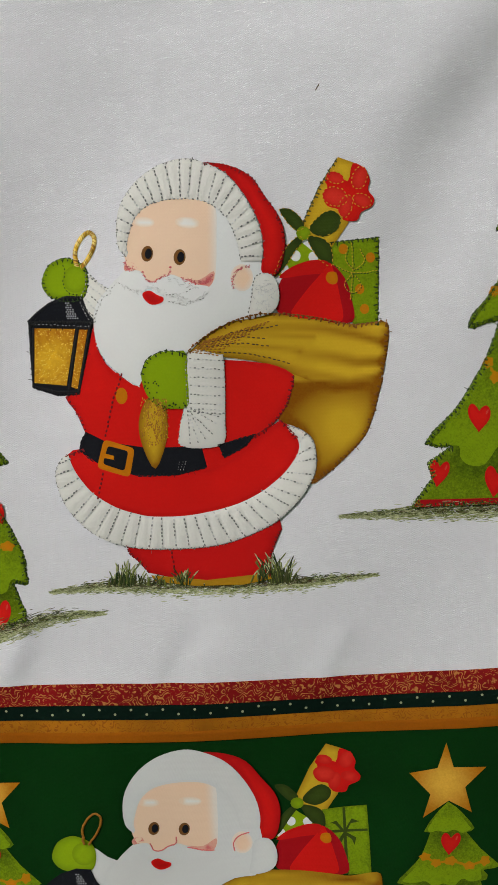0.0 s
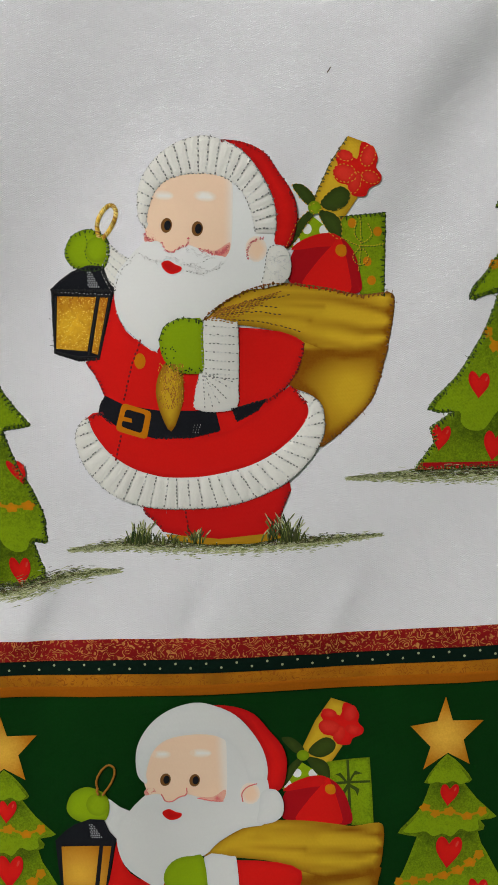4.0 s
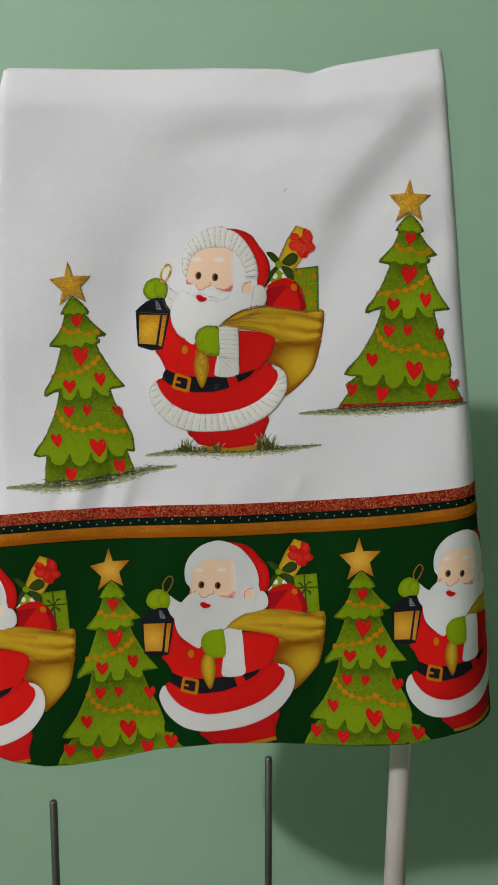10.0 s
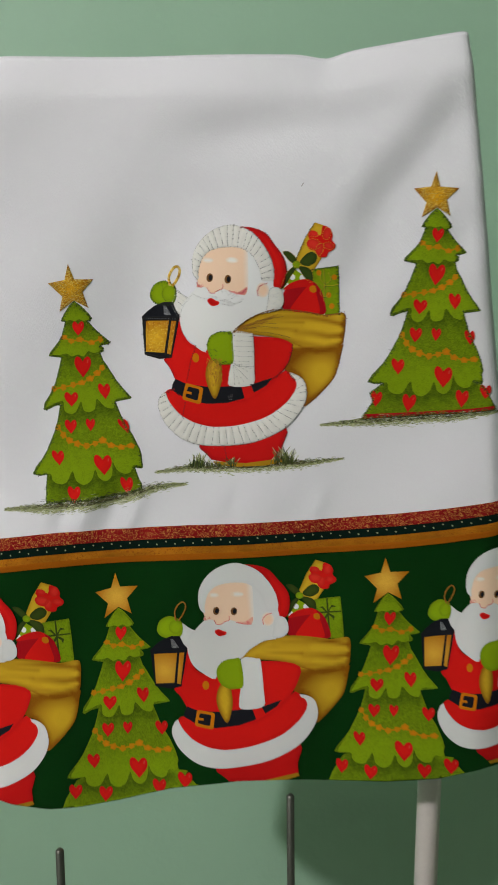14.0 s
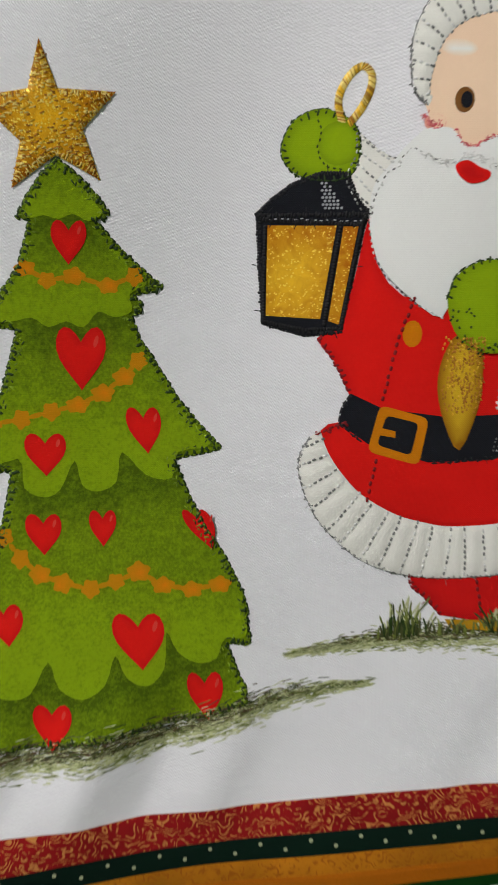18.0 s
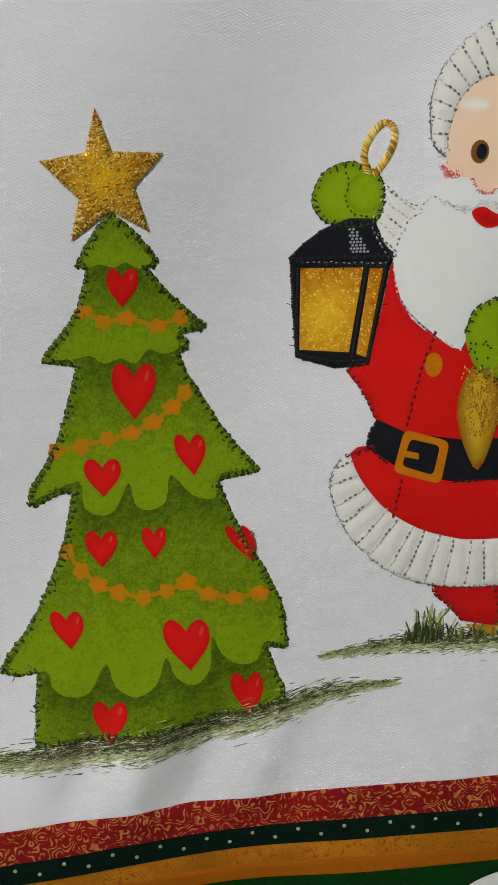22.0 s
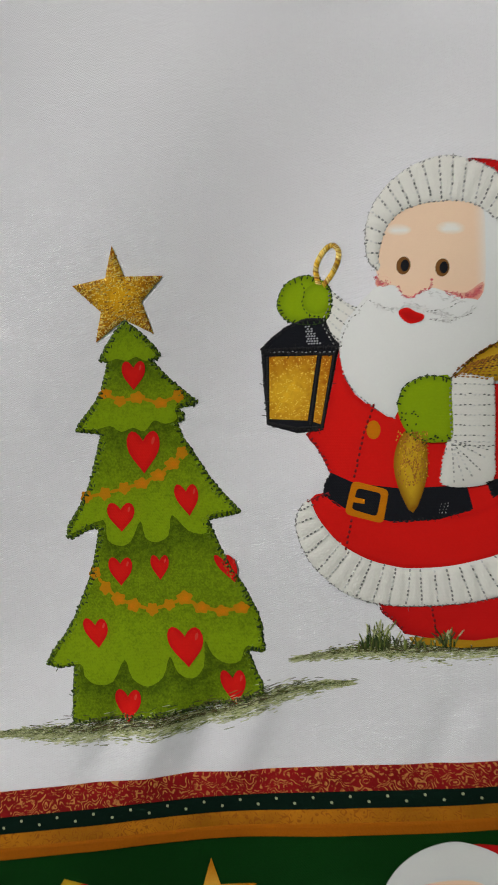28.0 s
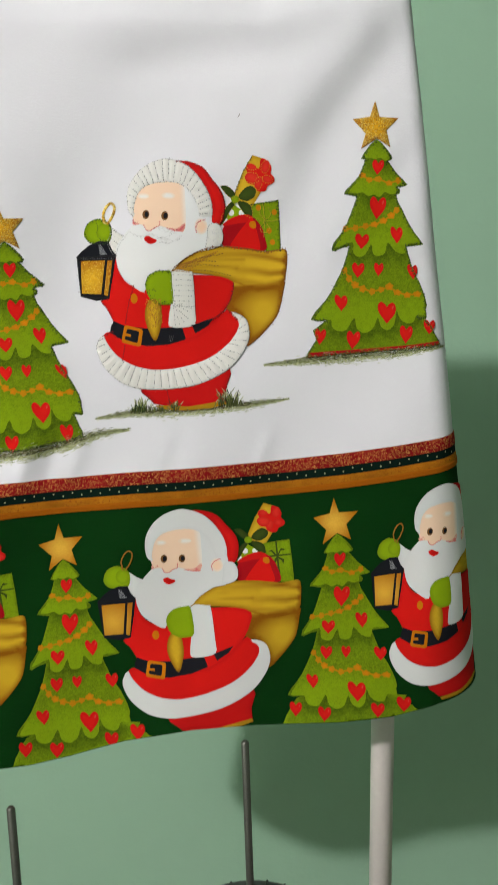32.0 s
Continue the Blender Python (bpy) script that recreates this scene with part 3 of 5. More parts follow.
def scatter(sheet, path, place, keys, count, width, size, thick, h=0.00005, lean=None, ring=None):
    """Short stitches strewn along a drawn path within that width (metres)."""
    q, d = along(rounded(path, 4, False), place, 0.0002)
    for k in rng.integers(0, len(q), count):
        n = np.array([-d[k][1], d[k][0]])
        c = q[k] + n * (rng.normal(0, width / 2) if ring is None else width * rng.random() ** 1.5 * (1 if inside((q[k] + n * 0.0006)[None], ring)[0] else -1))
        a = rng.random() * 6.28 if lean is None else math.atan2(d[k][1], d[k][0]) + rng.normal(0, lean)
        v = np.array([math.cos(a), math.sin(a)]) * size * (0.5 + rng.random()) / 2
        stitch(sheet, c - v, c + v, keys[int(rng.integers(len(keys)))], h, thick)


def running(sheet, path, place, key, gap=0.0022, fill=0.6, h=0.00006, thick=0.00025, closed=False):
    q, d = along(path, place, gap, closed)
    for p, t in zip(q, d):
        j = rng.normal(0, 0.06, 2) * gap
        # some silver stitches get the pale colour as a painted glint
        tone = "t_bright" if key == "t_silver" and rng.random() < 0.42 else key
        stitch(sheet, p - t * gap * fill / 2 + j, p + t * gap * fill / 2 + j, tone, h, thick)


# ---- drawing boards: drawing units to the cloth ----


def board(a, b, c, d, e, f, g, h):
    """A drawing board in slight perspective: drawing units to (u, z) metres on the cloth."""

    def place(x, y):
        x, y = np.asarray(x, float) / 1000, np.asarray(y, float) / 1000
        w = g * x + h * y + 1
        return (a * x + b * y + c) / w, (d * x + e * y + f) / w

    return place


figure_board = board(0.184511, 0.004761, -0.083064, 0.012827, -0.220472, 0.513291, 0.020708, -0.093177)
tree_board = board(0.121646, 0.006125, -0.126826, -0.020138, -0.150642, 0.490109, -0.050008, -0.081298)
right_place = board(0.10891, -0.02351, 0.08281, -0.02476, -0.16228, 0.54144, -0.03341, -0.10814)
print_tree_west = board(0.12666, 0.00023, -0.10159, -0.02885, -0.14477, 0.30839, -0.14658, -0.10642)
print_tree_east = board(0.09917, -0.01177, 0.05793, -0.05409, -0.13281, 0.32038, -0.21418, -0.06237)


def print_board(shift):
    """The printed figure: the same drawing, smaller and a little askew."""

    def place(x, y):
        x, y = (np.asarray(x, float) - 400) / 300, (np.asarray(y, float) - 500) / 300
        u = -0.00196 + 0.0593 * x + 0.00482 * y - 0.00026 * x * x + 0.00229 * x * y + 0.00109 * y * y
        z = 0.23099 + 0.00546 * x - 0.05717 * y - 0.00136 * x * x + 0.00317 * x * y - 0.00275 * y * y
        return u + shift[0] + shift[2] * x, z + shift[1] + shift[3] * y

    return place


# across, up, and how much wider and taller each repeat is printed
REPEATS = (0.0, 0.0, 0.0, 0.0), (0.1541, 0.0125, -0.0074, 0.0019), (-0.1638, -0.0178, 0.0012, -0.0030)

# ---- the room ----


def box(bm, lo, hi, bevel=0.0):
    made = bmesh.ops.create_cube(bm, size=1.0)
    for v in made["verts"]:
        v.co = Vector([lo[k] + (v.co[k] + 0.5) * (hi[k] - lo[k]) for k in range(3)])
    if bevel:
        es = list({e for v in made["verts"] for e in v.link_edges})
        bmesh.ops.bevel(bm, geom=es, offset=bevel, segments=3, affect="EDGES", profile=0.5)


def slab(name, lo, hi, mat, label, category):
    bm = bmesh.new()
    box(bm, lo, hi)
    ob = part(name, bm, mat, None)
    return tagged(ob, label, category, kind="structure")


WALL_Y = 0.362
slab("wall_north", (-3.0, WALL_Y, -0.75), (2.4, WALL_Y + 0.12, 2.05), M["wall"], "mint green painted plaster wall", "wall")
# unseen walls, added in darkened mint to hold the fill light down
slab("wall_east", (2.28, -4.4, -0.75), (2.4, WALL_Y - 0.003, 2.05), M["wall_dimmed"], "plain unseen side wall, mint darkened to cut bounce light", "wall")
slab("wall_west", (-3.0, -4.4, -0.75), (-2.88, WALL_Y - 0.003, 2.05), M["wall_dimmed"], "plain unseen side wall, mint darkened to cut bounce light", "wall")
slab("wall_south", (-2.877, -4.4, -0.75), (2.277, -4.28, 2.05), M["wall_dimmed"], "plain unseen rear wall, mint darkened to cut bounce light", "wall")
slab("floor", (-3.0, -4.4, -0.87), (2.4, WALL_Y + 0.12, -0.753), M["floor"], "plain dark tiled floor", "floor")
slab("ceiling", (-3.0, -4.4, 2.053), (2.4, WALL_Y + 0.12, 2.15), M["ceiling"], "plain white painted ceiling", "ceiling")


def tube(bm, pts, r, n=14, cap=True):
    """A round bar through the points."""
    rings = []
    pts = [Vector(p) for p in pts]
    rad = r if isinstance(r, (list, tuple)) else [r] * len(pts)
    for k, p in enumerate(pts):
        d = (pts[min(k + 1, len(pts) - 1)] - pts[max(k - 1, 0)]).normalized()
        s = d.orthogonal().normalized() if abs(d.z) < 0.9 else (Vector((1, 0, 0)) - d * d.x).normalized()
        t = d.cross(s)
        rings.append([bm.verts.new(p + (s * math.cos(a) + t * math.sin(a)) * rad[k]) for a in (2 * math.pi * i / n for i in range(n))])
    for a, b in zip(rings, rings[1:]):
        for i in range(n):
            bm.faces.new((a[i], a[(i + 1) % n], b[(i + 1) % n], b[i]))
    if cap:
        bm.faces.new(rings[0][::-1])
        bm.faces.new(rings[-1])
    for f in bm.faces:
        f.smooth = len(f.verts) == 4


def lathe(bm, profile, n=40, at=(0, 0, 0)):
    rings = [[bm.verts.new((at[0] + r * math.cos(2 * math.pi * i / n), at[1] + r * math.sin(2 * math.pi * i / n), at[2] + z)) for i in range(n)] for r, z in profile]
    for a, b in zip(rings, rings[1:]):
        for i in range(n):
            f = bm.faces.new((a[i], a[(i + 1) % n], b[(i + 1) % n], b[i]))
            f.smooth = True


def make_table():
    t = thing("worktable", "brown laminate worktable under the thread stand", "table")
    bm = bmesh.new()
    box(bm, (-0.75, -0.10, -0.33), (0.75, 0.26, -0.30), 0.004)
    part("tabletop", bm, M["table"], t)
    for x in (-0.70, 0.70):
        for y in (-0.06, 0.21):
            bm = bmesh.new()
            box(bm, (x - 0.02, y - 0.02, -0.753), (x + 0.02, y + 0.02, -0.3305), 0.003)
            part("leg", bm, M["plastic_white"], t)


make_table()

PINS = (((-0.1062, -0.0470, 0.008), (-0.1083, -0.0470, 0.1368)), ((0.0248, 0.0025, 0.0145), (0.0227, 0.0025, 0.1442)))
POLE = ((0.1145, 0.050, -0.290), (0.1190, 0.050, 0.545))


def make_stand():
    s = thing("thread_stand", "thread stand with white plastic pole and bare steel spool pins", "stand")
    bm = bmesh.new()
    lathe(bm, [(0.0005, 0.014), (0.07, 0.013), (0.112, 0.009), (0.118, 0.004), (0.117, 0.0), (0.0005, 0.0)], 48, (0.06, 0.01, -0.30))
    part("base", bm, M["plastic_black"], s, "round black base plate")
    bm = bmesh.new()
    tube(bm, [POLE[0], POLE[1]], 0.0078, 20)
    part("pole", bm, M["plastic_white"], s, "white plastic pole")
    bm = bmesh.new()
    tube(bm, [(-0.138, 0.0110, 0.5695), (0.03, 0.0110, 0.5690), (0.113, 0.0110, 0.579)], 0.0035, 12)
    part("top_bar", bm, M["steel"], s, "thin top bar that carries the cloth")
    bm = bmesh.new()
    tube(bm, [(0.119, 0.050, 0.543), (0.118, 0.045, 0.556), (0.113, 0.018, 0.560), (0.108, 0.011, 0.5755)], 0.003, 12)
    part("bracket", bm, M["steel"], s)
    bm = bmesh.new()
    box(bm, (-0.172, -0.066, -0.040), (0.125, 0.060, -0.032), 0.002)
    part("tray", bm, M["plastic_black"], s, "flat black tray that carries the pins")
    for foot, tip in PINS:
        f, p = Vector(foot), Vector(tip)
        bm = bmesh.new()
        tube(bm, [(f.x, f.y, -0.033), f, p - (p - f).normalized() * 0.0012, p], [0.0024, 0.0024, 0.0024, 0.0014], 14)
        part("spool_pin", bm, M["steel"], s, "dull steel spool pin")
    pf = Vector(PINS[1][0]) + Vector((0, 0, -0.0045))
    bm = bmesh.new()
    lathe(bm, [(0.006, 0.004), (0.010, 0.0055), (0.0475, 0.0035), (0.0520, 0.001), (0.0525, -0.001), (0.049, -0.003), (0.006, -0.003)], 48, pf)
    disc = part("spool_disc", bm, M["plastic_black"], s, "black plastic spool disc with radial ribs")
    for k in range(24):
        a = 2 * math.pi * k / 24
        c, sn = math.cos(a), math.sin(a)
        bm = bmesh.new()
        tube(bm, [(pf.x + c * 0.013, pf.y + sn * 0.013, pf.z + 0.0058), (pf.x + c * 0.0485, pf.y + sn * 0.0485, pf.z + 0.0040)], 0.0008, 6)
        part("rib", bm, M["plastic_black"], disc)
    bm = bmesh.new()
    lathe(bm, [(0.0026, 0.012), (0.0062, 0.0115), (0.0085, 0.008), (0.0105, 0.0056), (0.0106, 0.003)], 28, pf)
    part("hub", bm, M["plastic_white"], disc, "white plastic hub")


make_stand()


def make_cone():
    c = thing("thread_cone", "empty yellow plastic thread cone on the stand", "thread cone", at=(-0.146, -0.026, -0.0318))
    bm = bmesh.new()
    lathe(bm, [(0.0210, 0.0), (0.0205, 0.003), (0.0118, 0.077), (0.0116, 0.0795), (0.0102, 0.0798), (0.0098, 0.077), (0.0190, 0.003)], 36)
    part("shell", bm, M["plastic_yellow"], c)


make_cone()

# ---- the towel ----
towel = thing("dish_towel", "white cotton dish towel with figure and trees, hung over a stand", "dish towel")


def make_body():
    s = Sheet()
    cols, rows = 190, 190
    uu = np.linspace(-0.262, 0.248, cols)
    vv = np.linspace(0, 1, rows)
    U, V = np.meshgrid(uu, vv)
    Z = hem_edge(U) + (top_edge(U) - hem_edge(U)) * V
    pts = cloth(U.ravel(), Z.ravel(), np.zeros(U.size))
    quad = [(r * cols + c, r * cols + c + 1, (r + 1) * cols + c + 1, (r + 1) * cols + c) for r in range(rows - 1) for c in range(cols - 1)]
    s.add(pts, quad, "cloth")
    ob = s.object("front_cloth", towel, "white cotton twill, softly creased")
    sol = ob.modifiers.new("thickness", "SOLIDIFY")
    sol.thickness, sol.offset = 0.0006, -1.0
    # the half that hangs down behind
    s = Sheet()
    cols, rows = 70, 70
    uu = np.linspace(-0.1445, 0.1145, cols)
    first = cloth(uu, top_edge(uu), np.zeros(cols))
    verts = []
    for k in range(rows):
        f = k / (rows - 1)
        a = min(f * 8, 1.0) * math.pi
        down = max(0.0, f - 0.125) / 0.875
        z = first[:, 2] + 0.0010 * math.sin(a) - 0.001 * (a / math.pi) - down * 0.33
        y = first[:, 1] + 0.0055 * (1 - math.cos(a)) + down * 0.085 + 0.002 * np.sin(uu * 40) * down
        verts.append(np.stack([uu * (1 + 0.12 * down), y, z], -1))
    pts = np.concatenate(verts)
    quad = [(r * cols + c, r * cols + c + 1, (r + 1) * cols + c + 1, (r + 1) * cols + c) for r in range(rows - 1) for c in range(cols - 1)]
    s.add(pts, quad, "cloth")
    ob = s.object("back_cloth", towel)
    sol = ob.modifiers.new("thickness", "SOLIDIFY")
    sol.thickness, sol.offset = 0.0006, 0.0


make_body()


def band_line(u):
    return np.interp(u, (-0.24, -0.165, -0.124, -0.105, -0.075, -0.040, -0.009, 0.021, 0.052, 0.083, 0.1125, 0.136, 0.149, 0.23), (0.2965, 0.3033, 0.3082, 0.3098, 0.3115, 0.3139, 0.3152, 0.3169, 0.3189, 0.3218, 0.3256, 0.3293, 0.3316, 0.345))


def same(x, y):
    return np.asarray(x, float), np.asarray(y, float)


def make_band(name, top, bottom, key, h, label, lower=None):
    """A strip of fabric across the whole cloth, between two distances below the band line."""
    s = Sheet()
    uu = np.linspace(-0.235, 0.222, 200)
    deep = 6 if lower is None else 60
    rows = []
    for k in range(deep):
        f = k / (deep - 1)
        z0 = band_line(uu) - top
        z1 = band_line(uu) - bottom if lower is None else lower(uu)
        edge = 0.0003 if k in (0,) else h
        z = z0 + (z1 - z0) * f
        rows.append(cloth(uu, z, np.full(len(uu), edge)))
    n = len(uu)
    quad = [(r * n + c, (r + 1) * n + c, (r + 1) * n + c + 1, r * n + c + 1) for r in range(deep - 1) for c in range(n - 1)]
    s.add(np.concatenate(rows), quad, key)
    return s.object(name, towel, label)


make_band("red_band", 0.0, 0.0074, "redband", 0.0008, "dark red band with gold scroll print")
dotted = make_band("dotted_band", 0.0073, 0.0126, "dotted", 0.0006, "narrow dark green band with cream dots")
make_band("orange_band", 0.0125, 0.0202, "orangeband", 0.0008, "orange band with faint scroll print")
make_band("orange_piping", 0.0164, 0.0204, "orangefold", 0.0012, "plain orange piping fold")
border = make_band("printed_border", 0.0201, 0, "ground", 0.0005, "forest green printed cotton border", lower=lambda u: hem_edge(u) - 0.0004)

s = Sheet()
for k in range(41):
    u = -0.225 + k * 0.0108
    for du, dz in ((0.0, 0.0090), (0.0054, 0.0106)):
        patch(s, oval(u + du, band_line(u + du) - dz, 0.00046, 0.00046, 8), same, "dot", 0.0008, step=0.001)
s.object("dots", dotted, "cream printed dots", "stuff")
s = Sheet()
run = np.stack([np.linspace(-0.22, 0.21, 200), band_line(np.linspace(-0.22, 0.21, 200)) - 0.0076], -1)
running(s, run, same, "t_seam", 0.0016, 0.62, 0.00005, 0.00016)
s.object("seam", dotted, "gold seam stitches", "stuff")

# ---- the tree ----
TREE_RIGHT = [(205, 408), (230, 425), (250, 444), (272, 468), (286, 488), (278, 497), (266, 500), (285, 522), (308, 548), (345, 580), (368, 600), (355, 607), (324, 613), (338, 628), (336, 641), (321, 646), (335, 682), (352, 706), (372, 738), (395, 774), (420, 805), (445, 830), (462, 850), (440, 856), (388, 866), (402, 898), (418, 934), (440, 975), (465, 1010), (482, 1042), (496, 1072), (505, 1100), (502, 1117), (509, 1144), (505, 1154), (470, 1149)]
TREE_LEFT = [(80, 1194), (42, 1200), (14, 1195), (26, 1168), (58, 1126), (80, 1090), (100, 1042), (116, 1000), (126, 966), (134, 926), (140, 882), (110, 890), (76, 908), (64, 905), (67, 880), (86, 850), (106, 815), (120, 780), (131, 740), (140, 702), (148, 668), (120, 665), (90, 660), (96, 645), (116, 620), (136, 594), (150, 570), (160, 532), (166, 502), (148, 499), (160, 470), (182, 435)]
TREE_BASE = {
    "cut": [(482, 1175), (492, 1202), (501, 1216), (503, 1244), (440, 1264), (350, 1281), (250, 1299), (150, 1310), (80, 1318), (78, 1260)],
    "full": [(490, 1150), (525, 1176), (556, 1214), (584, 1250), (450, 1278), (300, 1302), (150, 1326), (14, 1348), (30, 1310), (48, 1276), (30, 1240), (72, 1202)],
    "wide": [(500, 1140), (546, 1140), (534, 1166), (570, 1180), (604, 1215), (640, 1330), (300, 1400), (100, 1400), (-10, 1380), (12, 1296), (40, 1240), (60, 1206)],
}
HEARTS = [(225, 535, 54, 68, 0), (245, 712, 76, 98, 0.03), (192, 859, 64, 66, 0.05), (343, 822, 54, 72, 0.15), (190, 981, 56, 64, 0.05), (280, 971, 42, 56, 0.05), (133, 1120, 58, 66, 0.18), (337, 1144, 80, 88, 0.12)]
LOW_HEARTS = {
    "cut": [(205, 1276, 62, 72, 0.03), (440, 1230, 56, 76, 0.12), (433, 974, 44, 62, 0.5)],
    "full": [(205, 1264, 60, 74, 0.03), (429, 1224, 56, 72, 0.05), (525, 1186, 50, 58, 0.05), (61, 1262, 50, 64, 0.05), (430, 970, 46, 62, 0.2)],
    "wide": [(197, 1262, 62, 66, 0.03), (430, 1216, 58, 64, 0.05), (536, 1180, 60, 66, 0.05), (58, 1258, 62, 68, 0.05), (430, 968, 54, 62, 0.1)],
}
GARLAND = [(160, 575), (193, 593), (233, 586), (285, 600), (325, 585), (112, 812), (155, 805), (200, 793), (240, 783), (278, 765), (310, 740), (332, 715), (130, 985), (155, 1018), (185, 1042), (220, 1055), (262, 1063), (300, 1052), (335, 1037), (372, 1058), (417, 1065), (460, 1058)]
LOBES = [
    [(205, 418), (240, 445), (268, 478), (276, 490), (255, 502), (232, 492), (210, 500), (188, 495), (168, 500), (158, 492), (175, 455)],
    [(170, 548), (225, 575), (290, 560), (345, 592), (318, 612), (322, 638), (295, 648), (270, 640), (248, 664), (222, 655), (195, 664), (170, 650), (140, 656), (105, 652), (140, 605)],
    [(150, 720), (240, 780), (330, 700), (380, 770), (445, 842), (395, 855), (385, 895), (345, 890), (308, 855), (300, 900), (272, 915), (248, 905), (236, 868), (215, 912), (190, 924), (160, 910), (150, 865), (80, 895), (80, 880), (125, 795)],
    [(135, 1000), (180, 1050), (260, 1070), (340, 1045), (420, 1070), (485, 1065), (500, 1105), (500, 1140), (468, 1142), (455, 1172), (425, 1178), (395, 1160), (378, 1130), (375, 1185), (350, 1212), (318, 1200), (300, 1165), (285, 1210), (250, 1232), (215, 1215), (198, 1175), (170, 1225), (130, 1232), (105, 1215), (95, 1190), (30, 1192), (70, 1120)],
]
STAR = [(180, 230), (208, 304), (296, 305), (246, 364), (272, 439), (206, 404), (140, 456), (153, 385), (86, 321), (164, 306)]


def rim_tone(width, deep=1.0, base=0.0):
    return lambda u, z, d: base + deep * np.clip(1 - d / width, 0, 1)


def lobe_tone(zlo, zhi):
    """Bright along the lower scallops, fading into the darker green above."""

    def tone(u, z, d):
        t = np.clip(((z - zlo) / (zhi - zlo) - 0.28) / 0.62, 0, 1)
        return 0.03 + 0.42 * t * t * (3 - 2 * t)

    return tone


def under_lobes(place):
    """Darkest just below each row of scallops, lighter towards the next row."""
    low = np.concatenate([rounded(r, 3)[rounded(r, 3)[:, 1] > np.mean([p[1] for p in r])] for r in LOBES])
    q = np.stack(place(low[:, 0], low[:, 1]), -1)

    def tone(u, z, d):
        near = np.sqrt(((u[:, None] - q[:, 0]) ** 2 + (z[:, None] - q[:, 1]) ** 2).min(1))
        return 0.44 + 0.46 * np.exp(-((near / 0.0055) ** 2)) - 0.25 * np.clip(1 - d / 0.0022, 0, 1)

    return tone


def ring_z(ring, place):
    r = np.asarray(ring, float)
    z = place(r[:, 0], r[:, 1])[1]
    return z.min(), z.max()


def draw_tree(s, place, base, h, layer, puff, star_key, step):
    """The tree's shapes from the ground up, each layer a little prouder."""
    outline = np.array(TREE_RIGHT + TREE_BASE[base] + TREE_LEFT, float)
    patch(s, outline, place, "leaf", h, puff, 0.0006, step, tone=under_lobes(place))
    top = h + puff + layer
    for ring in LOBES:
        r = rounded(ring, 3)
        patch(s, r, place, "leaf", top, 0, 1, step, tone=lobe_tone(*ring_z(ring, place)))
    if base == "full":
        patch(s, [(24, 1328), (150, 1310), (300, 1287), (450, 1263), (568, 1238), (584, 1250), (450, 1278), (300, 1302), (150, 1326), (14, 1348)], place, "crimson", top + layer, 0, 1, step)
    for strand in (GARLAND[:5], GARLAND[5:12], GARLAND[12:]):
        for (x, y), (x2, y2) in zip(strand, strand[1:]):
            patch(s, oval((x + x2) / 2, (y + y2) / 2, 0.30 * abs(x2 - x), 4.0, 10, math.atan2(y2 - y, x2 - x)), place, "garland", top + layer * 0.6, 0, 1, step, tone=lambda u, z, d: 0.75 + 0 * u)
        for x, y in strand:
            patch(s, blossom(x, y, 15 + 2 * math.sin(x), 13.5 + 1.5 * math.cos(y), 5, x), place, "garland", top + layer, 0, 1, step, tone=rim_tone(0.0011, 0.6))
    return outline, top + 2 * layer


def draw_star(s, place, key, h, puff, step):
    c = np.stack(place(np.array([192.0]), np.array([350.0])), -1)[0]
    patch(s, STAR, place, key, h, puff, 0.0008, step, tone=lambda u, z, d: (np.hypot(u - c[0], z - c[1]) / 0.0115) ** 1.3)


def draw_heart(s, x, y, w, hh, lean, place, h, step, puff=0.0):
    patch(s, heart(x, y, w, hh, lean), place, "red", h, puff, 0.001, step, tone=lambda u, z, d: np.clip(0.35 - d / 0.003, 0, 1))
    patch(s, oval(x + w * 0.29, y - hh * 0.27, w * 0.045, hh * 0.10, 8, 0.25), place, "rose", h + puff + 0.00003, 0, 1, step)


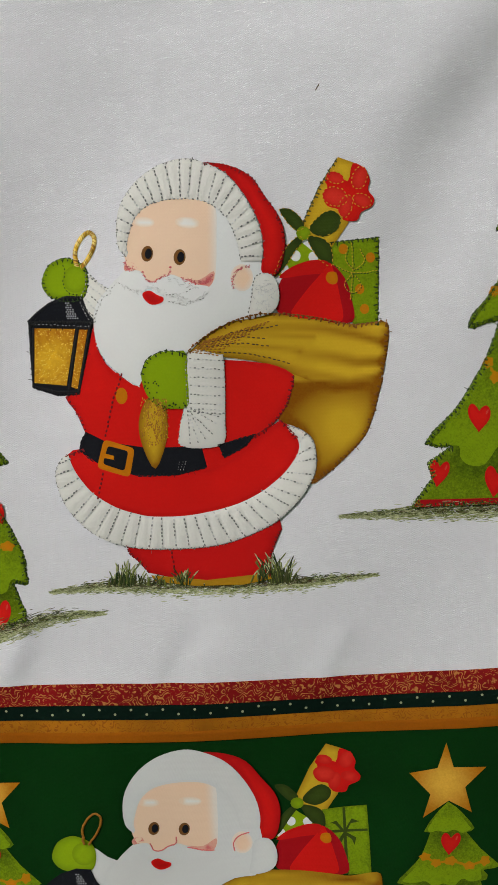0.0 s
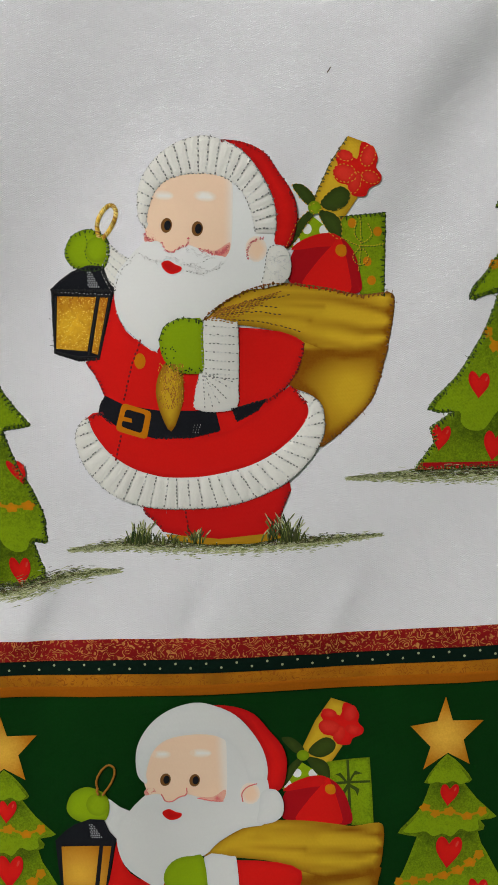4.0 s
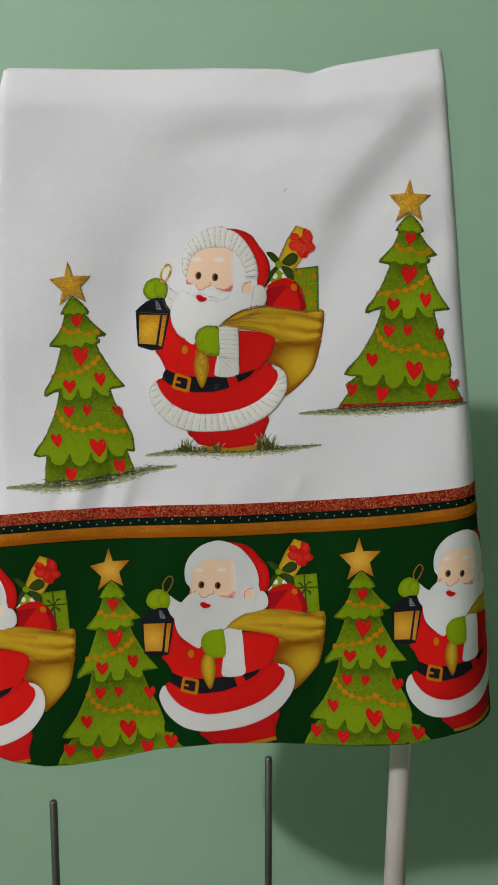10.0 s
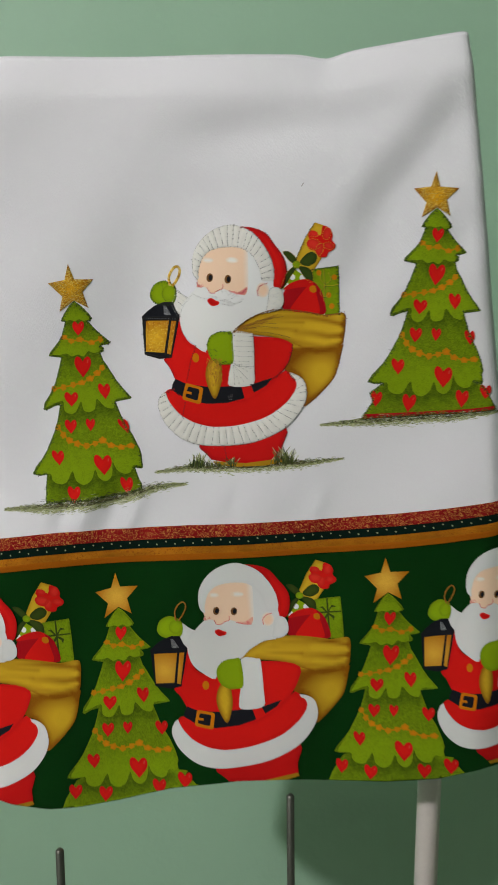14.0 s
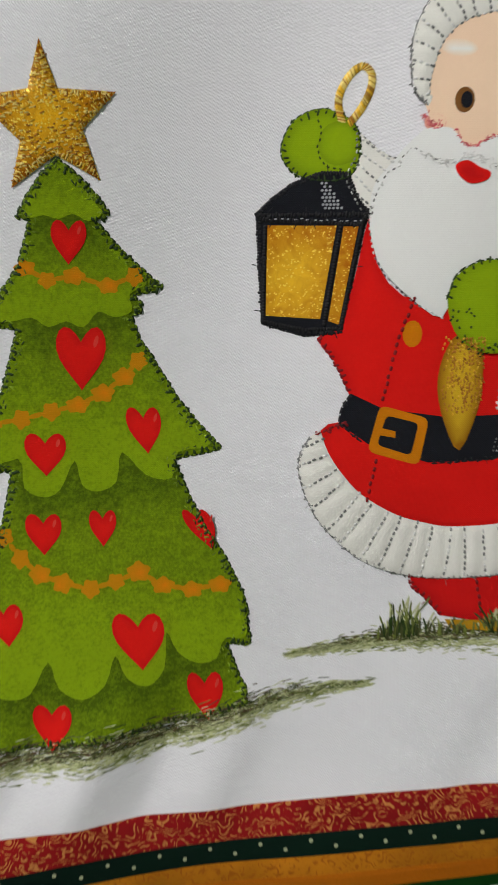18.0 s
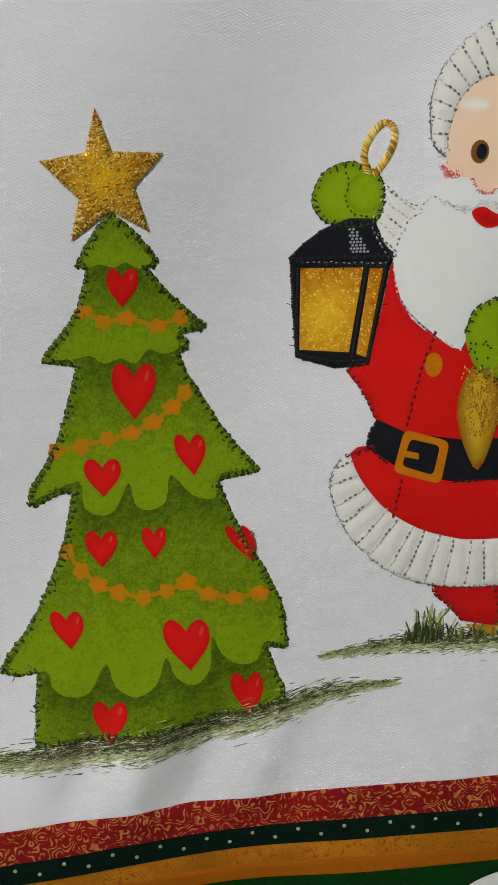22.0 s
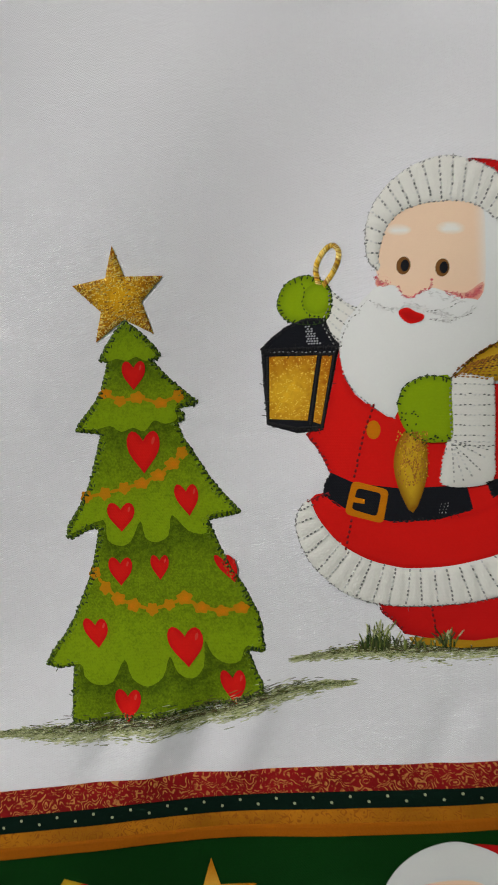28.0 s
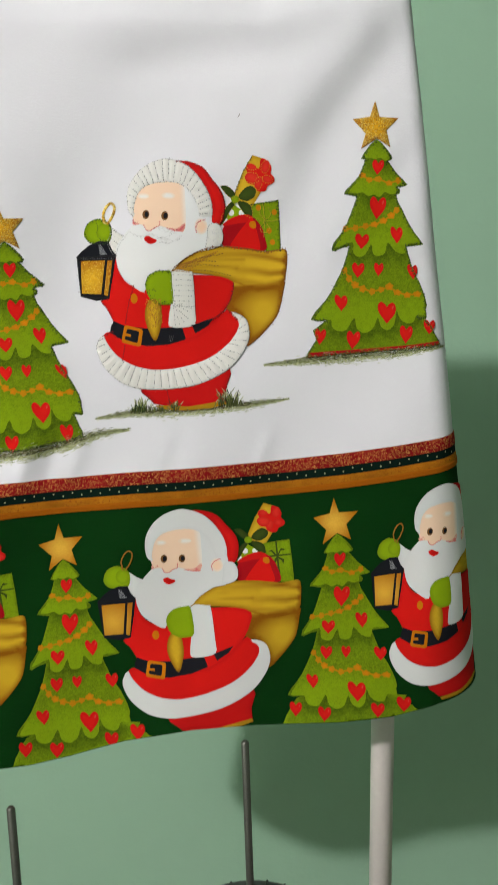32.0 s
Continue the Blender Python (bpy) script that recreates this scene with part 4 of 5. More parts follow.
def tree_applique(place, base, label):
    s = Sheet()
    outline, top = draw_tree(s, place, base, 0.00025, 0.00004, 0.0003, "star", 0.0019)
    ob = s.object("tree_applique", towel, label)
    for x, y, w, hh, lean in HEARTS + LOW_HEARTS[base]:
        s = Sheet()
        draw_heart(s, x, y, w, hh, lean, place, top, 0.0016, 0.00005)
        s.object("heart", ob)
    s = Sheet()
    draw_star(s, place, "star", 0.0003, 0.0005, 0.0013)
    star = s.object("star", ob, "gold metallic thread star")
    s = Sheet()
    ring = np.stack(place(*np.array(STAR, float).T), -1)
    q, d = along(np.array(STAR), place, 0.0007, True)
    for p, t in zip(q, d):
        n = np.array([-t[1], t[0]])
        n = n if inside((p + n * 0.0004)[None], ring)[0] else -n
        deep = p + n * (0.0007 + 0.0009 * rng.random()) + t * rng.normal(0, 0.0002)
        if not inside((deep + n * 0.0003)[None], ring)[0]:
            continue
        stitch(s, p - n * 0.00025 * rng.random(), deep, ("t_gold", "t_glint", "t_brown", "t_glint")[int(rng.integers(4))], 0.00004, 0.00014)
    c = np.stack(place(np.array([190.0]), np.array([350.0])), -1)[0]
    for k in range(1500):
        p = c + rng.uniform(-0.0135, 0.0135, 2)
        if inside(p[None], ring)[0] and rng.random() < 0.35 + 0.1 * np.hypot(*(p - c)) / 0.001:
            run = np.array([1.0, rng.normal(0.25, 0.25)]) * (0.0004 + 0.0006 * rng.random())
            stitch(s, p - run / 2, p + run / 2, ("t_glint", "t_gold", "t_glint", "t_brown", "t_copper")[k % 5], 0.00005, 0.00014)
    s.object("gold_stitching", ob, "gold metallic stitches", "stuff")
    s = Sheet()
    placed = np.stack(place(*outline.T), -1)
    scatter(s, list(outline) + [outline[0]], place, ("t_leaf", "t_leaf", "t_fresh", "t_green"), 900, 0.0017, 0.0008, 0.00013, 0.00003, ring=placed)
    blanket(s, outline, place, "t_green", 0.0016, 0.0012, 0.00005, 0.00026)
    running(s, list(outline), place, "t_leaf", 0.0016, 0.5, 0.00016, 0.00020, True)
    s.object("edge_stitching", ob, "dark green blanket stitches", "stuff")
    return ob


left_tree = tree_applique(tree_board, "cut", "green tree appliqué with red hearts and gold star")
right_tree = tree_applique(right_place, "full", "green tree appliqué with red base line and gold star")


def ground_strokes(name, place, spine, half, count, long, seed, brown):
    """Embroidered ground: a drift of short flat stitches along a spine."""
    r = np.random.default_rng(seed)
    s = Sheet()
    sp = np.array(spine, float)
    t = np.concatenate([[0], np.cumsum(np.linalg.norm(np.diff(sp, axis=0), axis=1))])
    for k in range(count):
        f = r.beta(1.15, 1.35)
        at = f * t[-1]
        x, y = np.interp(at, t, sp[:, 0]), np.interp(at, t, sp[:, 1])
        w = half * math.sin(math.pi * min(max(f, 0.03), 0.97)) ** 0.6
        off = r.normal(0.1, 0.45)
        middle = math.sin(math.pi * f)
        if off > 0.12 + 0.3 * r.random() or r.random() < 0.18 + 0.4 * (1 - middle) ** 2:
            key = ("t_pale", "t_pale", "t_moss")[int(r.integers(3))]
        elif r.random() < brown * middle and off < 0.35:
            key = ("t_umber", "t_umber", "t_olive", "t_green")[int(r.integers(4))]
        else:
            key = ("t_olive", "t_moss", "t_green", "t_olive", "t_pale")[int(r.integers(5))]
        off *= w
        ln = long * (0.4 + r.random())
        slope = (np.interp(at + 5, t, sp[:, 1]) - np.interp(at - 5, t, sp[:, 1])) / 10 - r.normal(0.06, 0.13)
        a = np.array([x - ln / 2, y + off - slope * ln / 2])
        b = np.array([x + ln / 2, y + off + slope * ln / 2])
        p = np.stack(place(np.array([a[0], b[0]]), np.array([a[1], b[1]])), -1)
        stitch(s, p[0], p[1], key, 0.00004, 0.00010)
    return s.object(name, towel, "stitched ground in olive, brown and pale green thread", "stuff")


ground_strokes("tree_ground", tree_board, [(-110, 1352), (80, 1336), (250, 1316), (440, 1275), (540, 1240), (620, 1222), (700, 1212)], 29, 4300, 20, 3, 0.7)
ground_strokes("tree_ground", right_place, [(-160, 1392), (-20, 1366), (150, 1340), (400, 1298), (620, 1252)], 22, 2800, 19, 4, 0.5)
ground_strokes("figure_ground", figure_board, [(138, 897), (230, 886), (330, 888), (440, 886), (560, 880), (690, 869)], 16, 4300, 10, 5, 0.85)

# ---- the figure with lantern and sack: plain shapes in drawing units ----
TALL_GIFT = [(564, 270), (592, 208), (624, 157), (655, 168), (652, 205), (641, 268), (612, 312), (580, 305)]
BOW = [(602, 196), (616, 182), (640, 198), (648, 168), (668, 176), (677, 195), (674, 212), (684, 226), (680, 240), (662, 250), (655, 264), (632, 263), (625, 246), (606, 240), (597, 222), (606, 208)]
GREEN_BOX = [(609, 302), (640, 298), (692, 292), (692, 360), (690, 440), (648, 440), (640, 400), (612, 345)]
DOT_GIFT = [(520, 356), (534, 322), (558, 298), (604, 334), (585, 352), (540, 365)]
LEAVES = [
    [(575, 280), (590, 258), (612, 247), (628, 260), (622, 280), (598, 292)],
    [(572, 290), (600, 296), (613, 312), (612, 340), (592, 330), (578, 310)],
    [(553, 282), (534, 262), (526, 246), (545, 246), (562, 262), (568, 276)],
    [(556, 292), (538, 308), (526, 330), (515, 360), (532, 346), (550, 318), (564, 298)],
]
BALL = [(522, 420), (523, 375), (545, 345), (580, 331), (610, 336), (634, 360), (646, 395), (647, 436), (590, 434)]
SACK_LOW = [(520, 602), (535, 560), (540, 515), (620, 545), (692, 530), (690, 560), (672, 620), (645, 656), (605, 694), (575, 713), (580, 665), (562, 622)]
SACK_TOP = [(368, 488), (400, 460), (440, 437), (490, 422), (560, 424), (620, 435), (652, 441), (700, 435), (708, 452), (704, 490), (693, 534), (660, 551), (620, 552), (560, 533), (500, 507), (440, 497), (400, 493)]
COAT = [(214, 438), (222, 488), (250, 523), (285, 520), (330, 500), (420, 500), (505, 507), (548, 527), (541, 562), (520, 602), (486, 640), (430, 690), (360, 700), (290, 700), (215, 668), (197, 625), (180, 588), (163, 566), (188, 545), (203, 490)]
SKIRT = [(163, 667), (198, 652), (250, 672), (300, 690), (400, 688), (480, 642), (524, 604), (556, 636), (553, 664), (522, 704), (462, 746), (380, 772), (300, 772), (220, 744), (182, 708)]
BELT = [(199, 624), (232, 640), (300, 650), (392, 648), (401, 684), (350, 697), (282, 698), (222, 680), (187, 655), (190, 640)]
BELT_END = [(421, 646), (482, 628), (466, 648), (430, 668)]
BUCKLE = [(229, 636), (281, 651), (272, 701), (217, 685)]
BUCKLE_HOLE = [(236, 647), (270, 656), (263, 690), (227, 678)]
TASSEL = [(308, 562), (330, 568), (336, 605), (333, 642), (315, 686), (297, 656), (288, 618), (293, 585)]
LEGS = [(266, 816), (380, 812), (522, 772), (526, 790), (508, 832), (506, 872), (440, 880), (360, 876), (302, 864), (286, 846), (270, 832)]
SOLE = [(306, 868), (400, 876), (505, 864), (508, 874), (460, 884), (380, 886), (312, 878)]
TRIM_OUT = [(158, 668), (147, 692), (151, 722), (172, 762), (215, 801), (270, 820), (330, 824), (400, 820), (460, 805), (520, 775), (560, 735), (580, 700), (585, 670), (579, 638), (560, 621), (536, 614)]
TRIM_IN = [(168, 662), (176, 684), (190, 706), (212, 730), (248, 752), (282, 763), (312, 768), (372, 766), (440, 751), (488, 729), (524, 701), (542, 680), (553, 662), (556, 646), (551, 632), (540, 624)]
CUFF = [(371, 490), (420, 491), (431, 503), (432, 600), (429, 642), (392, 651), (358, 646), (355, 626), (364, 582), (370, 575)]
MITTEN = [(294, 527), (303, 502), (325, 488), (350, 486), (370, 492), (373, 573), (350, 583), (325, 579), (303, 560)]
BEARD = [(257, 360), (234, 386), (217, 410), (214, 450), (226, 492), (256, 524), (290, 545), (303, 503), (330, 487), (370, 488), (400, 461), (445, 435), (494, 421), (496, 335), (466, 318), (450, 280), (430, 250), (410, 240), (380, 300), (300, 330)]
FACE = [(267, 290), (279, 248), (313, 225), (363, 218), (404, 224), (420, 246), (421, 290), (420, 340), (413, 372), (380, 376), (345, 366), (320, 372), (300, 368), (277, 352), (266, 320)]
LIP = [(258, 364), (266, 352), (290, 350), (299, 357), (307, 368), (318, 369), (331, 362), (346, 357), (362, 363), (386, 373), (409, 378), (401, 392), (376, 403), (355, 407), (334, 400), (324, 390), (312, 384), (295, 388), (275, 385), (262, 377)]
MOUTH = [(298, 389), (310, 384), (322, 391), (333, 396), (330, 404), (314, 408), (302, 400)]
HAT = [(398, 167), (440, 172), (476, 190), (502, 226), (526, 262), (534, 300), (526, 345), (510, 360), (488, 352), (492, 300), (478, 250), (455, 205), (425, 182)]
HAT_OUT = [(270, 328), (256, 308), (253, 270), (261, 235), (284, 200), (320, 173), (365, 160), (402, 168), (440, 190), (470, 228), (490, 270), (497, 308), (495, 334)]
HAT_IN = [(273, 322), (271, 308), (275, 288), (283, 264), (299, 245), (322, 234), (360, 229), (395, 232), (418, 243), (436, 260), (448, 282), (456, 310), (461, 335)]
TUFT = [(484, 360), (510, 356), (523, 380), (520, 410), (500, 425), (473, 425), (477, 398)]
ARM_CUFF = [(200, 352), (222, 371), (245, 386), (230, 396), (219, 420), (213, 442), (196, 417), (191, 396), (200, 374)]
HIGH_MITTEN = [(123, 366), (134, 341), (158, 328), (177, 331), (196, 343), (203, 366), (196, 395), (170, 402), (141, 396), (126, 382)]
LOOP = [(184, 342), (180, 318), (189, 296), (203, 284), (213, 292), (212, 309), (203, 328), (191, 344)]
LANTERN = [(99, 437), (211, 437), (205, 470), (187, 560), (150, 563), (107, 550), (103, 500)]
ROOF = [(166, 393), (192, 395), (201, 420), (214, 437), (208, 449), (106, 443), (98, 436), (118, 417), (136, 404)]
PANES = ([(110, 448), (181, 449), (166, 546), (110, 542)], [(188, 450), (203, 450), (185, 552), (174, 548)])


# painted folds of the sack: path, half width, depth (negative: a light crest)
SACK_FOLDS = (
    ([(470, 447), (540, 446), (600, 450), (660, 462), (704, 474)], 7, 0.62),
    ([(560, 492), (610, 496), (655, 506), (700, 503)], 9, 0.62),
    ([(520, 509), (580, 524), (640, 538), (690, 528)], 6, 0.45),
    ([(420, 482), (480, 478), (560, 486)], 4, 0.35),
    ([(440, 462), (500, 458), (580, 464)], 3.5, 0.30),
    ([(500, 434), (570, 435), (640, 448), (700, 446)], 4, -0.30),
    ([(590, 474), (640, 480), (690, 488)], 8, -0.35),
    ([(590, 512), (640, 521), (688, 517)], 5, -0.30),
)


def path_distance(c, r, path):
    """From each point to a drawn line, and how far along it the nearest spot lies."""
    p = np.stack([c, r], -1)
    best, at = np.full(len(p), 1e9), np.zeros(len(p))
    q = np.array(path, float)
    for k, (a, b) in enumerate(zip(q, q[1:])):
        t = np.clip(((p - a) @ (b - a)) / ((b - a) @ (b - a)), 0, 1)
        d = np.hypot(*(p - a - t[:, None] * (b - a)).T)
        at = np.where(d < best, (k + t) / (len(q) - 1), at)
        best = np.minimum(best, d)
    return best, at


def sack_tone(u, z, d):
    c, r = figure_axes(u, z)
    tone = 0.70 * np.clip(1 - d / 0.0034, 0, 1) ** 1.5 + 0.10 + 0.35 * np.clip((c - 684) / 24, 0, 1)
    upper = np.clip((545 - r) / 12, 0, 1)
    for path, width, depth in SACK_FOLDS:
        far, at = path_distance(c, r, path)
        tone = tone + upper * 1.35 * depth * (0.3 + 0.7 * at) * np.exp(-((far / width) ** 2))
    tone = tone + (1 - upper) * (1.0 * np.clip(np.hypot((c - 632) / 1.0, (r - 614) / 1.1) / 85 - 0.25, 0, 1) + 0.35 * np.clip((588 - r) / 50, 0, 1))
    return tone


AXES = [((0.112 / 605, -0.0630), (0.142 / 750, 0.4875))]


def figure_axes(u, z):
    """Back from the cloth to about the drawing's units, by the board in use."""
    place = AXES[-1]
    return place(u, z)


def axes_for(place):
    o = np.array(place(400.0, 530.0))
    ex, ey = np.array(place(500.0, 530.0)) - o, np.array(place(400.0, 630.0)) - o
    inv = np.linalg.inv(np.stack([ex, ey], -1)) * 100

    def back(u, z):
        d = inv @ np.stack([np.ravel(u) - o[0], np.ravel(z) - o[1]])
        return d[0] + 400, d[1] + 530

    return back


def coat_tone(u, z, d):
    c, r = figure_axes(u, z)
    return 0.40 * np.clip(1 - d / 0.0022, 0, 1) + 0.25 * np.clip((r - 700) / 150, 0, 1)


def band_ring(outer, inner, n=4):
    return np.concatenate([rounded(outer, n, False), rounded(inner, n, False)[::-1]])


def paced(path, n=160):
    """The smooth curve through the path at n even steps."""
    p = rounded(path, 8, False)
    t = np.concatenate([[0], np.cumsum(np.linalg.norm(np.diff(p, axis=0), axis=1))])
    at = np.linspace(0, t[-1], n)
    return np.stack([np.interp(at, t, p[:, 0]), np.interp(at, t, p[:, 1])], -1)


def quilting(outer, inner, count, place, height):
    """Swelling between the stitched ribs of a trim."""
    mids = (paced(outer) + paced(inner)) / 2
    m = np.stack(place(*np.array(mids).T), -1)

    def swell(u, z):
        near = ((u[:, None] - m[:, 0]) ** 2 + (z[:, None] - m[:, 1]) ** 2).argmin(1) / 159
        return height * (np.abs(np.cos(near * count * math.pi)) ** 0.6 - 0.5)

    return swell


def draw_sack(s, place, base, lay, puff, step):
    patch(s, rounded(SACK_LOW, 3), place, "sack", base, puff, 0.001, step, tone=sack_tone)
    patch(s, rounded(SACK_TOP, 3), place, "sack", base + lay * 2, puff * 1.3, 0.001, step, tone=sack_tone)


def draw_gifts(s, place, base, lay, puff, step, shown):
    """Gifts in the sack's mouth; shown picks one of them."""
    if shown == "tall_gift":
        patch(s, TALL_GIFT, place, "sack", base, puff, 0.0008, step, tone=rim_tone(0.002, 0.5))
        patch(s, rounded(BOW, 3), place, "red", base + puff + lay, 0, 0.001, step, tone=rim_tone(0.002, 0.3))
        for c, r, w, hh in ((619, 192, 12, 8), (660, 192, 10, 16), (618, 224, 17, 13), (664, 230, 13, 9), (636, 240, 9, 16)):
            patch(s, oval(c, r, w * 1.25, hh * 1.25, 14, 0.3), place, "scarlet", base + puff + lay * 2, 0, 0.001, step, tone=rim_tone(0.0014, 0.8))
    elif shown == "green_gift":
        patch(s, GREEN_BOX, place, "leaf", base + lay * 0.5, puff, 0.0008, step, tone=lambda u, z, d: 0.12 + 0.4 * np.clip(1 - d / 0.001, 0, 1))
        if puff < 0.0001:
            for strip in ([(647, 298), (652, 298), (649, 438), (643, 438)], [(612, 346), (690, 343), (690, 348), (612, 352)], [(648, 346), (662, 322), (676, 328), (668, 330), (660, 332), (652, 348)], [(648, 348), (634, 326), (624, 330), (632, 334), (644, 350)], [(650, 350), (668, 362), (664, 378), (660, 366), (646, 354)], [(646, 350), (632, 372), (638, 376), (650, 354)]):
                patch(s, strip, place, "darkleaf", base + puff + lay * 2.5, 0, 1, step)
        for c, r in ((678, 326), (668, 414), (632, 312), (660, 380)) if puff > 0.0001 else ():
            patch(s, oval(c, r, 8, 9, 9), place, "orange", base + puff + lay * 1.5, 0, 1, step)
    elif shown == "dotted_gift":
        patch(s, DOT_GIFT, place, "mitten", base + lay, puff * 0.5, 0.0008, step)
        for c, r in ((552, 324), (582, 326), (532, 347), (562, 346)):
            patch(s, oval(c, r, 8.5, 9.5, 12), place, "beard", base + puff * 0.5 + lay * 2, 0, 1, step)
        for leaf in LEAVES:
            patch(s, rounded(leaf, 3), place, "darkleaf", base + puff + lay * 3, 0, 1, step, tone=rim_tone(0.002, 0.6))
        patch(s, oval(565, 286, 12, 12, 12), place, "mitten", base + puff + lay * 4, 0, 1, step, tone=rim_tone(0.0015, 0.8))
    else:
        patch(s, rounded(BALL, 4), place, "crimson", base + lay * 3 + puff, puff * 0.5, 0.001, step)
        top = base + lay * 4 + puff * 1.5
        patch(s, rounded([(560, 395), (598, 350), (612, 338), (628, 400), (630, 434), (600, 432), (545, 426)], 3), place, "red", top, 0, 1, step)
        patch(s, rounded([(524, 362), (545, 343), (580, 331), (606, 334), (600, 352), (570, 356)], 3), place, "red", top, 0, 1, step, tone=lambda u, z, d: 0.3 + 0 * u)
        patch(s, rounded([(606, 352), (620, 352), (622, 368), (612, 372), (603, 364)], 3), place, "orange", top + lay, 0, 1, step)


def draw_figure(s, place, base, lay, puff, step, fur_puff, print_only=False):
    fine = 1.0 if print_only else 0.55
    # on the border the white has its shade mixed into the colour
    white = "shaded_white" if print_only else "beard"
    patch(s, LEGS, place, "red", base, puff, 0.001, step, tone=lambda u, z, d: 0.45 + 0.4 * np.clip(1 - d / 0.003, 0, 1))
    patch(s, SOLE, place, "sack", base + puff + lay, 0, 1, step, tone=lambda u, z, d: 0.6 + 0 * u)
    b1 = base + lay * 4
    patch(s, rounded(COAT, 2), place, "red", b1, puff, 0.001, step, tone=coat_tone)
    patch(s, rounded(SKIRT, 2), place, "red", b1 + lay, puff, 0.001, step, tone=coat_tone)
    b2 = b1 + puff + lay * 2
    patch(s, BELT, place, "black", b2, lay, 0.001, step)
    patch(s, BELT_END, place, "black", b2, lay, 0.001, step)
    patch(s, softened(BUCKLE), place, "orange", b2 + lay * 2.4, 0, 1, step)
    patch(s, softened(BUCKLE_HOLE), place, "black", b2 + lay * 3.4, 0, 1, step)
    patch(s, [(226, 659), (246, 664), (246, 671), (225, 667)], place, "orange", b2 + lay * 4.4, 0, 1, step)
    patch(s, oval(260, 562, 10, 14, 14), place, "orange", b2, 0, 1, step)
    patch(s, rounded(TASSEL, 3), place, "sack", b2 + lay * 3.4, puff * 0.5, 0.001, step, tone=rim_tone(0.003, 0.9))
    patch(s, band_ring(TRIM_OUT, TRIM_IN), place, "fur" if not print_only else "shaded_white", b2 + lay, fur_puff, 0.0016, step * fine, tone=rim_tone(0.0012, 0.4), relief=None if print_only else quilting(TRIM_OUT, TRIM_IN, 29, place, 0.00042))
    b3 = b2 + lay * 3
    patch(s, rounded(ARM_CUFF, 3), place, "shaded_white" if print_only else "fur", base + lay, fur_puff * 0.7, 0.0014, step, tone=rim_tone(0.0012, 0.5))
    patch(s, rounded(BEARD, 3), place, white, b3 + lay, puff, 0.001, step, tone=rim_tone(0.002, 0.25))
    b4 = b3 + puff + lay * 2
    patch(s, rounded(FACE, 3), place, "skin", b4, 0, 0.001, step * 0.6, tone=lambda u, z, d: np.clip((figure_axes(u, z)[0] - 404) / 17, 0, 1) ** 1.3)
    for c, r, w, hh in ((462, 362, 19, 23), (277, 345, 11, 9)):
        patch(s, oval(c, r, w, hh, 14), place, "skin" if c > 400 else "pink", b4, 0, 1, step, tone=rim_tone(0.0015, 0.8))
    patch(s, rounded([(364, 364), (392, 366), (416, 351), (414, 370), (402, 380), (380, 374)], 3), place, "pink", b4 + lay * 0.5, 0, 1, step, tone=rim_tone(0.0012, 1.0))
    patch(s, rounded([(297, 352), (318, 342), (344, 350), (342, 364), (322, 374), (302, 368)], 3), place, "skin", b4 + lay * 0.6, 0, 0.001, step)
    for c, r, w, hh in ((300, 268, 19, 9), (373, 270, 21, 10)):
        patch(s, oval(c, r, w, hh, 14, 0.1), place, "brow", b4 + lay, 0, 1, step, tone=rim_tone(0.001, 1.0))
    patch(s, rounded(LIP, 3), place, white, b4 + lay * 1.2, lay * 2, 0.001, step)
    patch(s, rounded(MOUTH, 3), place, "red", b4 + lay * 3.6, 0, 1, step, tone=lambda u, z, d: np.clip(d / 0.0016, 0, 0.6))
    for c, r in ((306, 322), (360, 328)):
        patch(s, oval(c, r, 10, 13.5, 14, 0.12), place, "brown", b4 + lay, 0, 1, step)
        patch(s, oval(c + 2, r, 6, 9, 12, 0.12), place, "black", b4 + lay * 2, 0, 1, step)
    patch(s, rounded(HAT, 3), place, "red", b3, puff, 0.001, step, tone=rim_tone(0.003, 0.8))
    patch(s, band_ring(HAT_OUT, HAT_IN), place, "fur" if not print_only else "shaded_white", b4 + lay, fur_puff, 0.0016, step * fine, tone=rim_tone(0.0012, 0.3), relief=None if print_only else quilting(HAT_OUT, HAT_IN, 22, place, 0.00042))
    patch(s, rounded(TUFT, 3), place, "fur" if not print_only else "shaded_white", b4, fur_puff, 0.0016, step, tone=rim_tone(0.0015, 0.6))
    b5 = b4 + lay * 3
    patch(s, rounded(CUFF, 3), place, "fur" if not print_only else "shaded_white", b4 + lay, fur_puff, 0.0016, step, tone=rim_tone(0.0012, 0.5))
    patch(s, rounded(MITTEN, 3), place, "mitten", b5, puff * 0.7, 0.001, step, tone=rim_tone(0.002, 0.5))
    patch(s, rounded(HIGH_MITTEN, 3), place, "mitten", b1, puff * 0.7, 0.001, step, tone=rim_tone(0.0025, 0.7))
    patch(s, oval(181, 364, 21, 23, 18), place, "mitten", b1 + puff + lay, 0, 0.001, step, tone=rim_tone(0.0014, 0.6))
    return b5


